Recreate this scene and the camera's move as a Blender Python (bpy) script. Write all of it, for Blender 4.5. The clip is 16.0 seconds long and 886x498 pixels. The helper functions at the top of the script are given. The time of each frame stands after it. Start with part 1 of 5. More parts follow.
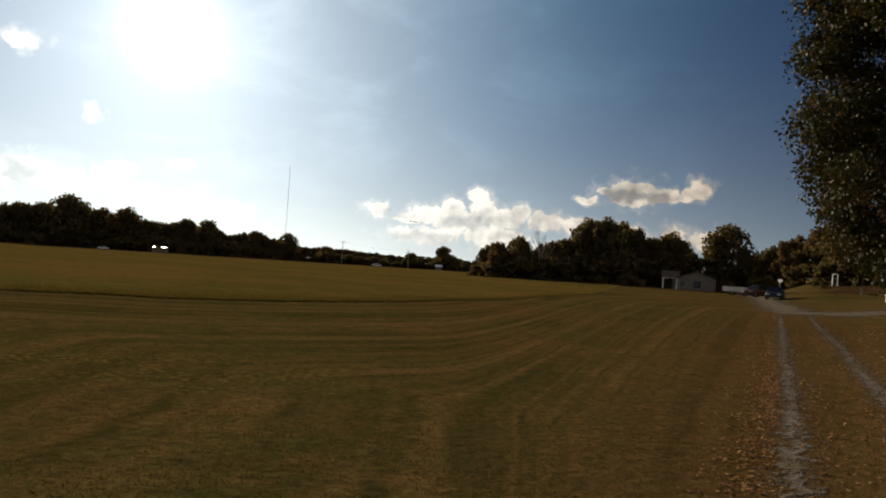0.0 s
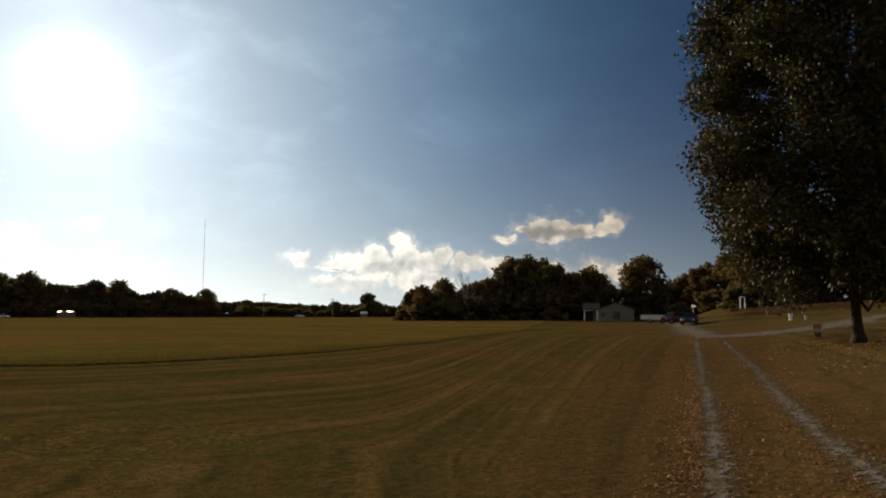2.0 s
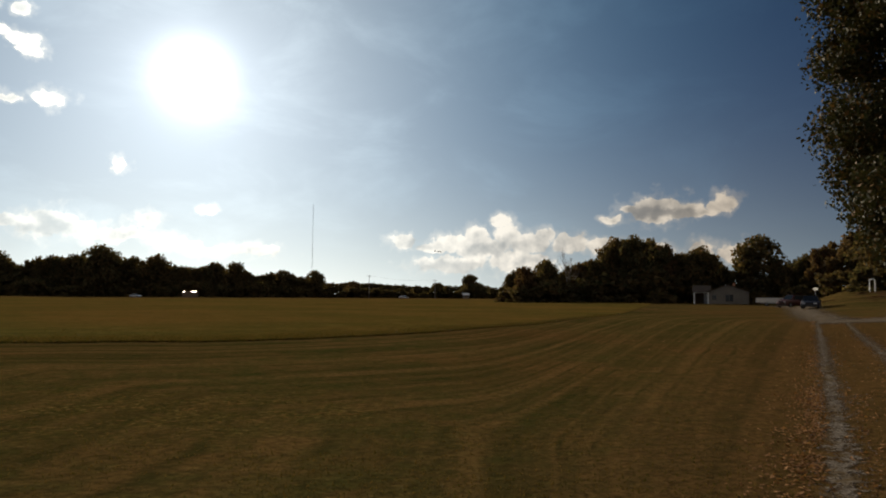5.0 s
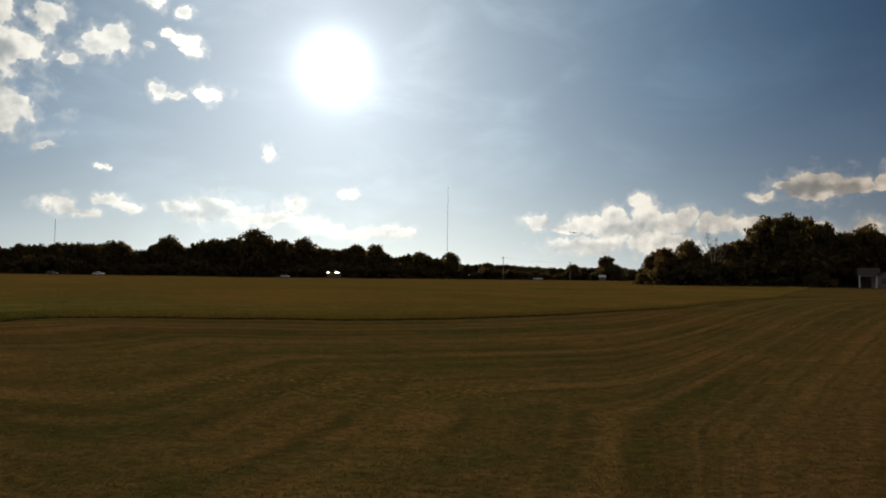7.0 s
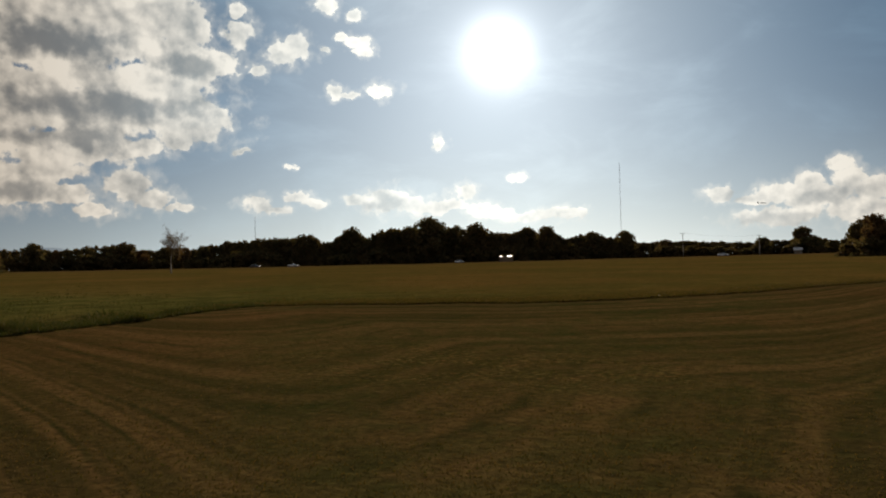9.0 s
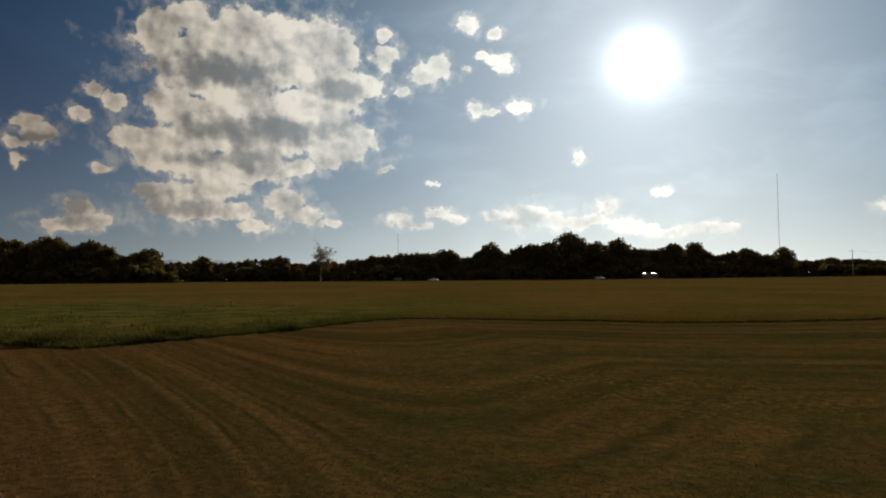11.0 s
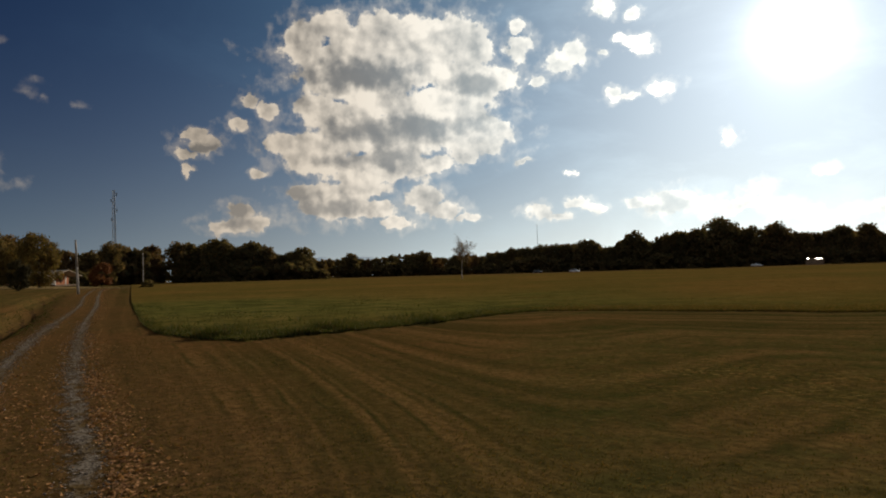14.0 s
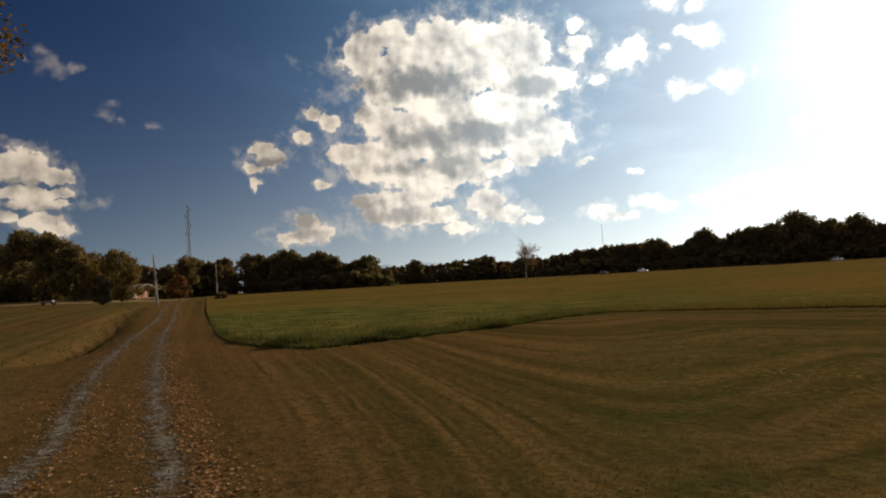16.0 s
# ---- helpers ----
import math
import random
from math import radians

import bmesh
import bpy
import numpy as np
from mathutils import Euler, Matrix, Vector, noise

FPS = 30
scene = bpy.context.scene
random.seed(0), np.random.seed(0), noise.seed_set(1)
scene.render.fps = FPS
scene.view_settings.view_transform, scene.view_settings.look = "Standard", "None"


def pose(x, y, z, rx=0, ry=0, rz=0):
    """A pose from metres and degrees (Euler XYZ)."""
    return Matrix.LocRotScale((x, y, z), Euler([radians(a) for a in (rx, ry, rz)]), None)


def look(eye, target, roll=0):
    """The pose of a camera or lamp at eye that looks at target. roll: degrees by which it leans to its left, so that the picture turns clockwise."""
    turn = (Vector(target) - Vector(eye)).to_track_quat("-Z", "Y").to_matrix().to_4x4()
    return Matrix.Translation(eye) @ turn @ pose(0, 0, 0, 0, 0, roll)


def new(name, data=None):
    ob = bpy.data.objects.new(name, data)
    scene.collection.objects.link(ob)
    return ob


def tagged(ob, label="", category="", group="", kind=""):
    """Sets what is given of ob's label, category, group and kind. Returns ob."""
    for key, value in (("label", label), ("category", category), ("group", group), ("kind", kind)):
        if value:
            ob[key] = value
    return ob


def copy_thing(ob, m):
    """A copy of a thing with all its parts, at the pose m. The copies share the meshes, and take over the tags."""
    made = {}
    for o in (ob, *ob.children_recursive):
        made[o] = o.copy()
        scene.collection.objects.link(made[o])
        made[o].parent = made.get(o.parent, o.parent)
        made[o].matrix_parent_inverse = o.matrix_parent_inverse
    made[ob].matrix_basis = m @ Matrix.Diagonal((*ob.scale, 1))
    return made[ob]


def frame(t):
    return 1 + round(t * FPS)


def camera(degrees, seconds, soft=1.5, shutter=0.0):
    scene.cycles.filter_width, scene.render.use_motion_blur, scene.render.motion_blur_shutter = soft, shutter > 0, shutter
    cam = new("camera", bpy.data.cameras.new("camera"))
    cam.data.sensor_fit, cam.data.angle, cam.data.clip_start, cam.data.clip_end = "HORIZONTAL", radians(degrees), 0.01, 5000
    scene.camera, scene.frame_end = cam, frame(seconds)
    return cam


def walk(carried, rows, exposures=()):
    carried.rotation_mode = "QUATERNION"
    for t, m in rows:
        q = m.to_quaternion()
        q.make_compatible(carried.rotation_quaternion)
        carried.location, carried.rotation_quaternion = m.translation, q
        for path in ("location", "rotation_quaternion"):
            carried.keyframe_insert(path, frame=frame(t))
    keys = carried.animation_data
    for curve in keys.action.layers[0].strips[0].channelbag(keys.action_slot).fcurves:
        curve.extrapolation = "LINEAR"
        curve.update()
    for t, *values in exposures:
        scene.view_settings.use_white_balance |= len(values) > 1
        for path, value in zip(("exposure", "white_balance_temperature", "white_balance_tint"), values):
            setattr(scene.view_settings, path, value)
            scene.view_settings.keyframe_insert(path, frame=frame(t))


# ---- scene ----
EYE = 1.7
cam = camera(66.0, 16.0, soft=1.9)
PATH = [
    (0.0, pose(0, 0, EYE, 91.58, -3.80, -0.85)),
    (0.5, pose(0, 0, EYE, 92.45, -4.58, -5.02)),
    (1.0, pose(0, 0, EYE, 93.65, -2.74, -7.27)),
    (1.5, pose(0, 0, EYE, 95.35, -0.17, -8.32)),
    (2.0, pose(0, 0, EYE, 95.50, -0.18, -7.07)),
    (2.5, pose(0, 0, EYE, 95.09, 0.12, -6.34)),
    (3.0, pose(0, 0, EYE, 95.08, 0.61, -4.97)),
    (3.5, pose(0, 0, EYE, 94.80, 0.96, -4.47)),
    (6.0, pose(0, 0, EYE, 93.02, -0.65, 7.08)),
    (6.5, pose(0, 0, EYE, 92.56, -0.08, 9.59)),
    (7.0, pose(0, 0, EYE, 92.25, -0.75, 12.65)),
    (7.5, pose(0, 0, EYE, 91.89, -0.87, 15.90)),
    (8.0, pose(0, 0, EYE, 91.60, -0.66, 19.13)),
    (8.5, pose(0, 0, EYE, 90.93, -0.38, 22.49)),
    (9.0, pose(0, 0, EYE, 90.88, 1.42, 27.02)),
    (9.5, pose(0, 0, EYE, 91.14, 1.90, 31.00)),
    (12.0, pose(0, 0, EYE, 92.43, 0.84, 43.06)),
    (12.5, pose(0, 0, EYE, 92.02, 1.65, 45.60)),
    (13.0, pose(0, 0, EYE, 91.99, 1.63, 47.09)),
    (13.5, pose(0, 0, EYE, 91.84, 1.34, 48.47)),
    (14.0, pose(0, 0, EYE, 92.00, 1.90, 50.34)),
    (14.5, pose(0, 0, EYE, 91.83, 2.31, 51.76)),
    (15.0, pose(0, 0, EYE, 92.32, 2.88, 53.02)),
    (15.5, pose(0, 0, EYE, 92.59, 3.34, 54.34)),
    (16.0, pose(0, 0, EYE, 92.64, 3.50, 55.73)),
]
walk(cam, PATH, exposures=((0.0, 0.24), (1.5, 0.24), (3.5, 0.26), (6.0, -0.06), (7.0, -0.06), (9.0, -0.13), (12.5, -0.24), (13.0, -0.14), (13.5, 0.04), (15.0, 0.24), (16.0, 0.48)))

# ---------------------------------------------------------------- light and sky
SUN_AZ, SUN_EL = 22, 16.8          # degrees to the left of +y, degrees up


def bearing(az, d, z=0.0):
    """A place d metres away at az degrees to the left of +y."""
    return Vector((-d * math.sin(radians(az)), d * math.cos(radians(az)), z))


SUN_DIR = (bearing(SUN_AZ, math.cos(radians(SUN_EL))) + Vector((0, 0, math.sin(radians(SUN_EL))))).normalized()

sun = new("sun", bpy.data.lights.new("sun", "SUN"))
sun.data.energy, sun.data.angle, sun.data.color = 5.0, radians(0.6), (1.0, 0.86, 0.68)
sun.matrix_world = look(SUN_DIR * 400, (0, 0, 0))

# clouds: bearing, height, half width, half height, all in degrees
CLOUD_CROWN = [
    (61.4, 18.7, 1.59, 1.53), (59.3, 20, 2.08, 1.1), (59.4, 18.1, 1.39, 0.6), (54.9, 19.6, 2.08, 1.63), (52.5, 19.8, 1.24, 1.2), (48.7, 18.9, 2.01, 1.99),
    (46.7, 18.1, 1.05, 1.31), (56.8, 16.1, 5.05, 1.68), (60.6, 14, 1.92, 0.89), (55, 14.3, 2.83, 0.99), (47.8, 15.4, 2.96, 2.02), (45.5, 15.8, 1.91, 1.16),
    (57.7, 18.8, 2.15, 1.46), (52.3, 18.4, 1.91, 1.48), (50.3, 19.4, 1.44, 1.55)]
CLOUD_WAIST = [
    (54.3, 11.6, 5.88, 1.93), (62.9, 11, 2.06, 0.9), (61, 10.3, 2.63, 1.54), (47.4, 11.5, 3.15, 1.57), (45.4, 11.9, 1.33, 0.64), (51.3, 9.1, 2.14, 0.65),
    (58.8, 9.2, 2.54, 0.83), (54.6, 9.3, 4.23, 0.93), (45.8, 10.2, 0.67, 0.65), (48, 9.8, 1.05, 0.65), (60.9, 7, 2.36, 0.74), (57, 7.4, 2.23, 0.93),
    (58.9, 5.9, 3.04, 1.21), (55.7, 5.5, 1.59, 0.84), (54.2, 4.2, 1.32, 0.47), (51.8, 6.3, 1.52, 1.13), (50.1, 5.2, 1.43, 0.76), (48.2, 4.6, 0.95, 0.28),
    (56.8, 17.5, 4.87, 0.96), (51.8, 17.1, 2.86, 1.76), (50.2, 14, 3.43, 1.54), (58.5, 13.2, 3.33, 1.08), (56, 8.4, 3.74, 0.65), (48.8, 13.4, 2.86, 1.37)]
CLOUD_STRAY = [
    (65.8, 14.2, 0.7, 0.69), (64.4, 13.5, 0.97, 0.61), (66.6, 12.5, 0.78, 0.48), (70.1, 11.6, 1.24, 0.51), (69.1, 10.9, 1.17, 0.78), (70.8, 10.1, 0.82, 0.39),
    (70.7, 8.9, 0.29, 0.56), (65.3, 8.4, 0.61, 0.36), (66.4, 5.6, 1.12, 0.58), (65.5, 4.6, 1.04, 0.59), (67.7, 4.4, 1.61, 0.54)]
CLOUD_SUNWARD = [
    (43.3, 19.5, 0.62, 0.56), (43.2, 18.1, 1.14, 0.87), (40.2, 16.8, 1.13, 0.88), (38.7, 17.3, 1.02, 0.95), (36.2, 17.1, 0.59, 0.34), (33.8, 17.8, 0.9, 0.47),
    (33.4, 17.2, 0.89, 0.43), (34.8, 18.2, 0.5, 0.3), (35.6, 13.8, 0.59, 0.57), (34.4, 13.7, 0.9, 0.26), (32.1, 14, 1.1, 0.48), (42.3, 15.3, 0.85, 0.49),
    (43.3, 9, 0.57, 0.23), (36.1, 20.6, 1.01, 0.54), (33.6, 19.9, 0.49, 0.41), (27.2, 9.8, 0.54, 0.48), (21.1, 6.5, 0.56, 0.33), (39.3, 7.9, 0.28, 0.23)]
CLOUD_LOW = [
    (42.1, 4.8, 1.03, 0.47), (40.5, 4.4, 1.03, 0.33), (39, 5.4, 1.02, 0.42), (37.5, 4.9, 1.1, 0.37), (34.1, 5, 0.71, 0.41), (31.6, 5.1, 1.74, 1),
    (29.5, 4.7, 0.94, 0.63), (27.6, 4.3, 1.66, 0.62), (26.3, 4.5, 0.98, 0.53), (22.8, 3.9, 2.16, 0.56), (19.8, 3.4, 2.05, 0.46), (16.5, 3.5, 1.71, 0.52),
    (25.1, 5.6, 0.83, 0.57), (20.4, 6.7, 0.61, 0.38)]
CLOUD_RANGE = [
    (4.4, 4.5, 1.19, 0.56), (1.9, 3.9, 1.49, 0.52), (0.4, 4.6, 1.41, 0.75), (-1.4, 5.1, 1.04, 0.76), (-1.9, 3.9, 2.36, 0.85), (-3.5, 6.5, 0.71, 0.47),
    (-4, 5.1, 0.95, 0.95), (-5.8, 4.4, 1.62, 0.95), (-6.9, 5.1, 0.95, 0.47), (-9, 4.4, 1.33, 0.76), (0.5, 2.7, 2.71, 0.66), (-5.2, 2.8, 2.85, 0.85),
    (-12.1, 4.2, 1.88, 0.57), (-15.4, 4, 1.39, 0.47)]
CLOUD_ISLE = [
    (-16.1, 7.1, 2.13, 0.93), (-15.9, 6.3, 1.21, 0.47), (-13.9, 7, 0.94, 0.42), (-12.4, 6.4, 0.76, 0.28), (-18.1, 7, 1.19, 0.65), (-19.3, 6.6, 0.82, 0.32),
    (-21, 7.4, 0.81, 0.69), (-20.2, 7.1, 0.54, 0.41), (-19.2, 3.5, 1.08, 0.79), (-22, 3.3, 1.23, 0.78)]
CLOUD_WEST = [
    (87.4, 9.7, 1.66, 1.27), (85.2, 9.3, 1.3, 0.65), (84.3, 9.1, 0.73, 0.29), (87, 8, 2.3, 0.48), (84.7, 8.1, 0.87, 0.41), (86.1, 7.3, 2.2, 0.45),
    (88.1, 6.4, 1.15, 0.48), (86.1, 6.1, 1.27, 0.57), (85.1, 5.5, 1.08, 0.33)]
# thin rags of cloud
CLOUD_THIN = [
    (85.8, 18.2, 0.65, 0.31), (86.7, 17.5, 0.42, 0.23), (85.1, 17.1, 0.8, 0.62), (83.7, 17.1, 0.75, 0.24), (81.2, 14.5, 0.62, 0.25), (81.6, 13.9, 0.58, 0.33),
    (80.6, 13.6, 0.35, 0.21), (78.3, 13.3, 0.37, 0.21), (62.2, 5.3, 0.56, 0.23)]
# the shaded undersides
CLOUD_BASE = [
    (56.8, 16.2, 4.44, 1.06), (47.3, 15.5, 2.2, 0.81), (52.7, 12, 5.68, 1.01), (55.1, 9.7, 3.95, 0.74), (59.6, 5.7, 2.47, 0.74), (67.3, 4.5, 1.45, 0.4),
    (31.5, 4.8, 1.3, 0.54), (69.4, 10.5, 1.08, 0.35), (3.6, 4.2, 0.92, 0.28), (-1.9, 3.7, 2.17, 0.52), (0.5, 2.5, 2.24, 0.47), (-17, 6.7, 1.66, 0.33),
    (87.1, 8.6, 1.94, 0.32), (87, 6.9, 2.08, 0.32), (88.2, 5.7, 1.22, 0.32)]


def link(nt, a, b):
    nt.links.new(a, b)


def math_node(nt, op, a, b=None, c=None):
    n = nt.nodes.new("ShaderNodeMath")
    n.operation = op
    for i, v in enumerate((a, b, c)):
        if v is None:
            continue
        if isinstance(v, (int, float)):
            n.inputs[i].default_value = v
        else:
            link(nt, v, n.inputs[i])
    return n.outputs[0]


def vec_node(nt, op, a, b=None, c=None):
    n = nt.nodes.new("ShaderNodeVectorMath")
    n.operation = op
    for i, v in enumerate((a, b, c)):
        if v is None:
            continue
        if isinstance(v, (tuple, Vector)):
            n.inputs[i].default_value = v
        else:
            link(nt, v, n.inputs[i])
    return n


def mix_color(nt, fac, a, b, blend="MIX"):
    n = nt.nodes.new("ShaderNodeMix")
    n.data_type, n.blend_type = "RGBA", blend
    for i, v in ((0, fac), (6, a), (7, b)):
        if isinstance(v, (int, float)):
            n.inputs[i].default_value = v
        elif isinstance(v, tuple):
            n.inputs[i].default_value = (*v, 1)[:4]
        else:
            link(nt, v, n.inputs[i])
    return n.outputs[2]


def ramp(nt, fac, *stops):
    n = nt.nodes.new("ShaderNodeValToRGB")
    while len(n.color_ramp.elements) < len(stops):
        n.color_ramp.elements.new(0.5)
    for e, (p, c) in zip(n.color_ramp.elements, stops):
        e.position, e.color = p, (*c, 1)
    link(nt, fac, n.inputs[0])
    return n.outputs[0]


def noise_node(nt, vec, scale, detail=4.0, rough=0.55, distort=0.0):
    n = nt.nodes.new("ShaderNodeTexNoise")
    n.inputs["Scale"].default_value, n.inputs["Detail"].default_value = scale, detail
    n.inputs["Roughness"].default_value, n.inputs["Distortion"].default_value = rough, distort
    if vec is not None:
        link(nt, vec, n.inputs["Vector"])
    return n.outputs[0]


def smooth(nt, v, lo, hi):
    n = nt.nodes.new("ShaderNodeMapRange")
    n.interpolation_type = "SMOOTHSTEP"
    n.inputs[1].default_value, n.inputs[2].default_value = lo, hi
    link(nt, v, n.inputs[0])
    return n.outputs[0]


def build_sky():
    world = bpy.data.worlds.new("sky")
    scene.world = world
    world.use_nodes = True
    nt = world.node_tree
    back = nt.nodes["Background"]
    back.inputs["Strength"].default_value = SKY_STRENGTH
    sky = nt.nodes.new("ShaderNodeTexSky")
    sky.sky_type, sky.sun_disc = "NISHITA", False
    sky.sun_elevation, sky.sun_rotation = radians(SUN_EL), radians(360 - SUN_AZ)
    sky.air_density, sky.dust_density, sky.ozone_density = 1.0, 0.6, 2.0
    way = nt.nodes.new("ShaderNodeTexCoord").outputs["Generated"]
    sep = nt.nodes.new("ShaderNodeSeparateXYZ")
    link(nt, way, sep.inputs[0])
    az = math_node(nt, "MULTIPLY", math_node(nt, "ARCTAN2", math_node(nt, "MULTIPLY", sep.outputs[0], -1.0), sep.outputs[1]), 57.2958)
    el = math_node(nt, "MULTIPLY", math_node(nt, "ARCSINE", sep.outputs[2]), 57.2958)
    comb = nt.nodes.new("ShaderNodeCombineXYZ")
    link(nt, az, comb.inputs[0])
    link(nt, el, comb.inputs[1])
    # two scales of warp break the outlines up
    spot = comb.outputs[0]
    for scale, reach in ((24.0, (2.0, 1.3, 0.0)), (85.0, (0.9, 0.75, 0.0))):
        warp = nt.nodes.new("ShaderNodeTexNoise")
        warp.inputs["Scale"].default_value, warp.inputs["Detail"].default_value = scale, 3.0
        link(nt, way, warp.inputs["Vector"])
        spot = vec_node(nt, "MULTIPLY_ADD", vec_node(nt, "SUBTRACT", warp.outputs["Color"], (0.5, 0.5, 0.5)).outputs[0], reach, spot).outputs[0]

    def nearness(clouds, grow, blend=0.2):
        near = None
        for a, e, w, h in clouds:
            w, h = w * grow, h * grow
            d = vec_node(nt, "LENGTH", vec_node(nt, "MULTIPLY_ADD", spot, (1 / w, 1 / h, 0), (-a / w, -e / h, 0)).outputs[0]).outputs["Value"]
            near = d if near is None else math_node(nt, "SMOOTH_MIN", near, d, blend)
        return near

    def billows(at, scale, detail):
        """Heaped round lumps: high in the middle of each, with creases between."""
        n = nt.nodes.new("ShaderNodeTexVoronoi")
        n.feature, n.normalize = "SMOOTH_F1", True
        n.inputs["Scale"].default_value, n.inputs["Detail"].default_value = scale, detail
        n.inputs["Roughness"].default_value, n.inputs["Smoothness"].default_value = 0.6, 0.7
        link(nt, at, n.inputs["Vector"])
        return math_node(nt, "SUBTRACT", 1.0, n.outputs["Distance"])

    def sunward(lift, reach):
        return vec_node(nt, "MULTIPLY_ADD", vec_node(nt, "SUBTRACT", tuple(SUN_DIR + Vector((0, 0, lift))), way).outputs[0], (reach, reach, reach), way).outputs[0]

    near = nearness(CLOUD_CROWN + CLOUD_WAIST + CLOUD_STRAY + CLOUD_SUNWARD + CLOUD_LOW + CLOUD_RANGE + CLOUD_ISLE + CLOUD_WEST, 1.16)
    base = nearness(CLOUD_BASE, 1.3, 0.25)
    rags = nearness(CLOUD_THIN, 1.7, 0.3)
    puff = noise_node(nt, way, 40.0, 5.0, 0.5, 0.2)
    lump = noise_node(nt, way, 24.0, 5.0, 0.6)
    heap = billows(way, 27.0, 2.0)
    field = math_node(nt, "ADD", math_node(nt, "SUBTRACT", 1.0, near), math_node(nt, "MULTIPLY_ADD", puff, 1.5, -0.78))
    field = math_node(nt, "MULTIPLY_ADD", math_node(nt, "SUBTRACT", heap, 0.6), 0.75, field)
    field = math_node(nt, "MULTIPLY_ADD", math_node(nt, "SUBTRACT", noise_node(nt, way, 120.0, 5.0, 0.6), 0.47), 0.85, field)
    field = math_node(nt, "MULTIPLY_ADD", math_node(nt, "MAXIMUM", math_node(nt, "SUBTRACT", 0.85, near), 0.0), 1.3, field)
    mask = smooth(nt, field, -0.02, 0.42)
    # thin torn vapour round each cloud
    wisp = math_node(nt, "MULTIPLY", smooth(nt, math_node(nt, "MULTIPLY_ADD", puff, 1.6, math_node(nt, "SUBTRACT", field, 0.72)), -0.5, 0.5), 0.3)
    mask = math_node(nt, "MAXIMUM", mask, wisp)
    ragged = math_node(nt, "ADD", math_node(nt, "SUBTRACT", 0.75, rags), math_node(nt, "MULTIPLY_ADD", puff, 2.6, -1.35))
    mask = math_node(nt, "MAXIMUM", mask, math_node(nt, "MULTIPLY", smooth(nt, ragged, -0.3, 1.3), 0.34))
    grey = math_node(nt, "ADD", math_node(nt, "SUBTRACT", 1.0, base), math_node(nt, "MULTIPLY_ADD", noise_node(nt, way, 18.0, 4.0, 0.55), 1.1, -0.55))
    # relief: the side of each billow that looks to the sun is the brighter
    relief = math_node(nt, "SUBTRACT", noise_node(nt, way, 15.0, 4.0, 0.5), noise_node(nt, sunward(0.35, 0.036), 15.0, 4.0, 0.5))
    fine = math_node(nt, "SUBTRACT", noise_node(nt, way, 48.0, 3.0, 0.5), noise_node(nt, sunward(0.5, 0.011), 48.0, 3.0, 0.5))
    lumps = math_node(nt, "SUBTRACT", heap, billows(sunward(0.45, 0.014), 27.0, 2.0))
    relief = math_node(nt, "ADD", math_node(nt, "MULTIPLY_ADD", fine, 0.4, relief), math_node(nt, "MULTIPLY", lumps, 0.4))
    tone = math_node(nt, "ADD", math_node(nt, "MULTIPLY_ADD", relief, 2.5, 0.6), math_node(nt, "MULTIPLY", math_node(nt, "SUBTRACT", near, 0.6), 0.3))
    lit = ramp(nt, tone, (0.0, CLOUD_MID), (0.92, CLOUD_LIT))
    low = math_node(nt, "EXPONENT", math_node(nt, "DIVIDE", math_node(nt, "MAXIMUM", el, 0.0), -6.0))
    shade = smooth(nt, math_node(nt, "ADD", grey, math_node(nt, "MULTIPLY", relief, -1.5)), -0.3, 0.7)
    body = mix_color(nt, math_node(nt, "MULTIPLY", shade, math_node(nt, "MULTIPLY_ADD", low, -0.85, 1.0)), lit, mix_color(nt, smooth(nt, lump, 0.42, 0.8), CLOUD_GREY, CLOUD_MID))
    # bright air round the sun, pale air along the horizon
    cosine = vec_node(nt, "DOT_PRODUCT", way, tuple(SUN_DIR)).outputs["Value"]
    off = math_node(nt, "MULTIPLY", math_node(nt, "ARCCOSINE", math_node(nt, "MINIMUM", cosine, 1.0)), 57.2958)
    core = math_node(nt, "MULTIPLY", math_node(nt, "EXPONENT", math_node(nt, "MULTIPLY", math_node(nt, "POWER", math_node(nt, "DIVIDE", off, 2.2), 2.0), -1.0)), CORE)
    halo = math_node(nt, "MULTIPLY", math_node(nt, "EXPONENT", math_node(nt, "DIVIDE", off, -HALO_WIDE)), HALO)
    wide = math_node(nt, "MULTIPLY", math_node(nt, "EXPONENT", math_node(nt, "MULTIPLY", math_node(nt, "POWER", math_node(nt, "DIVIDE", off, 24.0), 1.6), -1.0)), WIDE)
    glow = mix_color(nt, 1.0, (1.0, 1.0, 1.0), math_node(nt, "ADD", core, halo), "MULTIPLY")
    haze = mix_color(nt, 1.0, mix_color(nt, smooth(nt, off, 4.0, 42.0), (0.88, 0.99, 0.99), (0.44, 0.88, 1.17)), wide, "MULTIPLY")
    body = mix_color(nt, smooth(nt, off, 25.0, 50.0), body, mix_color(nt, 1.0, body, (0.6, 0.55, 0.5), "MULTIPLY"))
    clear = mix_color(nt, 1.0, sky.outputs[0], SKY_TINT, "MULTIPLY")
    pale = mix_color(nt, math_node(nt, "EXPONENT", math_node(nt, "MULTIPLY", math_node(nt, "POWER", math_node(nt, "DIVIDE", off, 36.0), 1.8), -1.0)), AIR_FAR, AIR_NEAR)
    clear = mix_color(nt, math_node(nt, "MULTIPLY", low, 0.88), clear, pale)
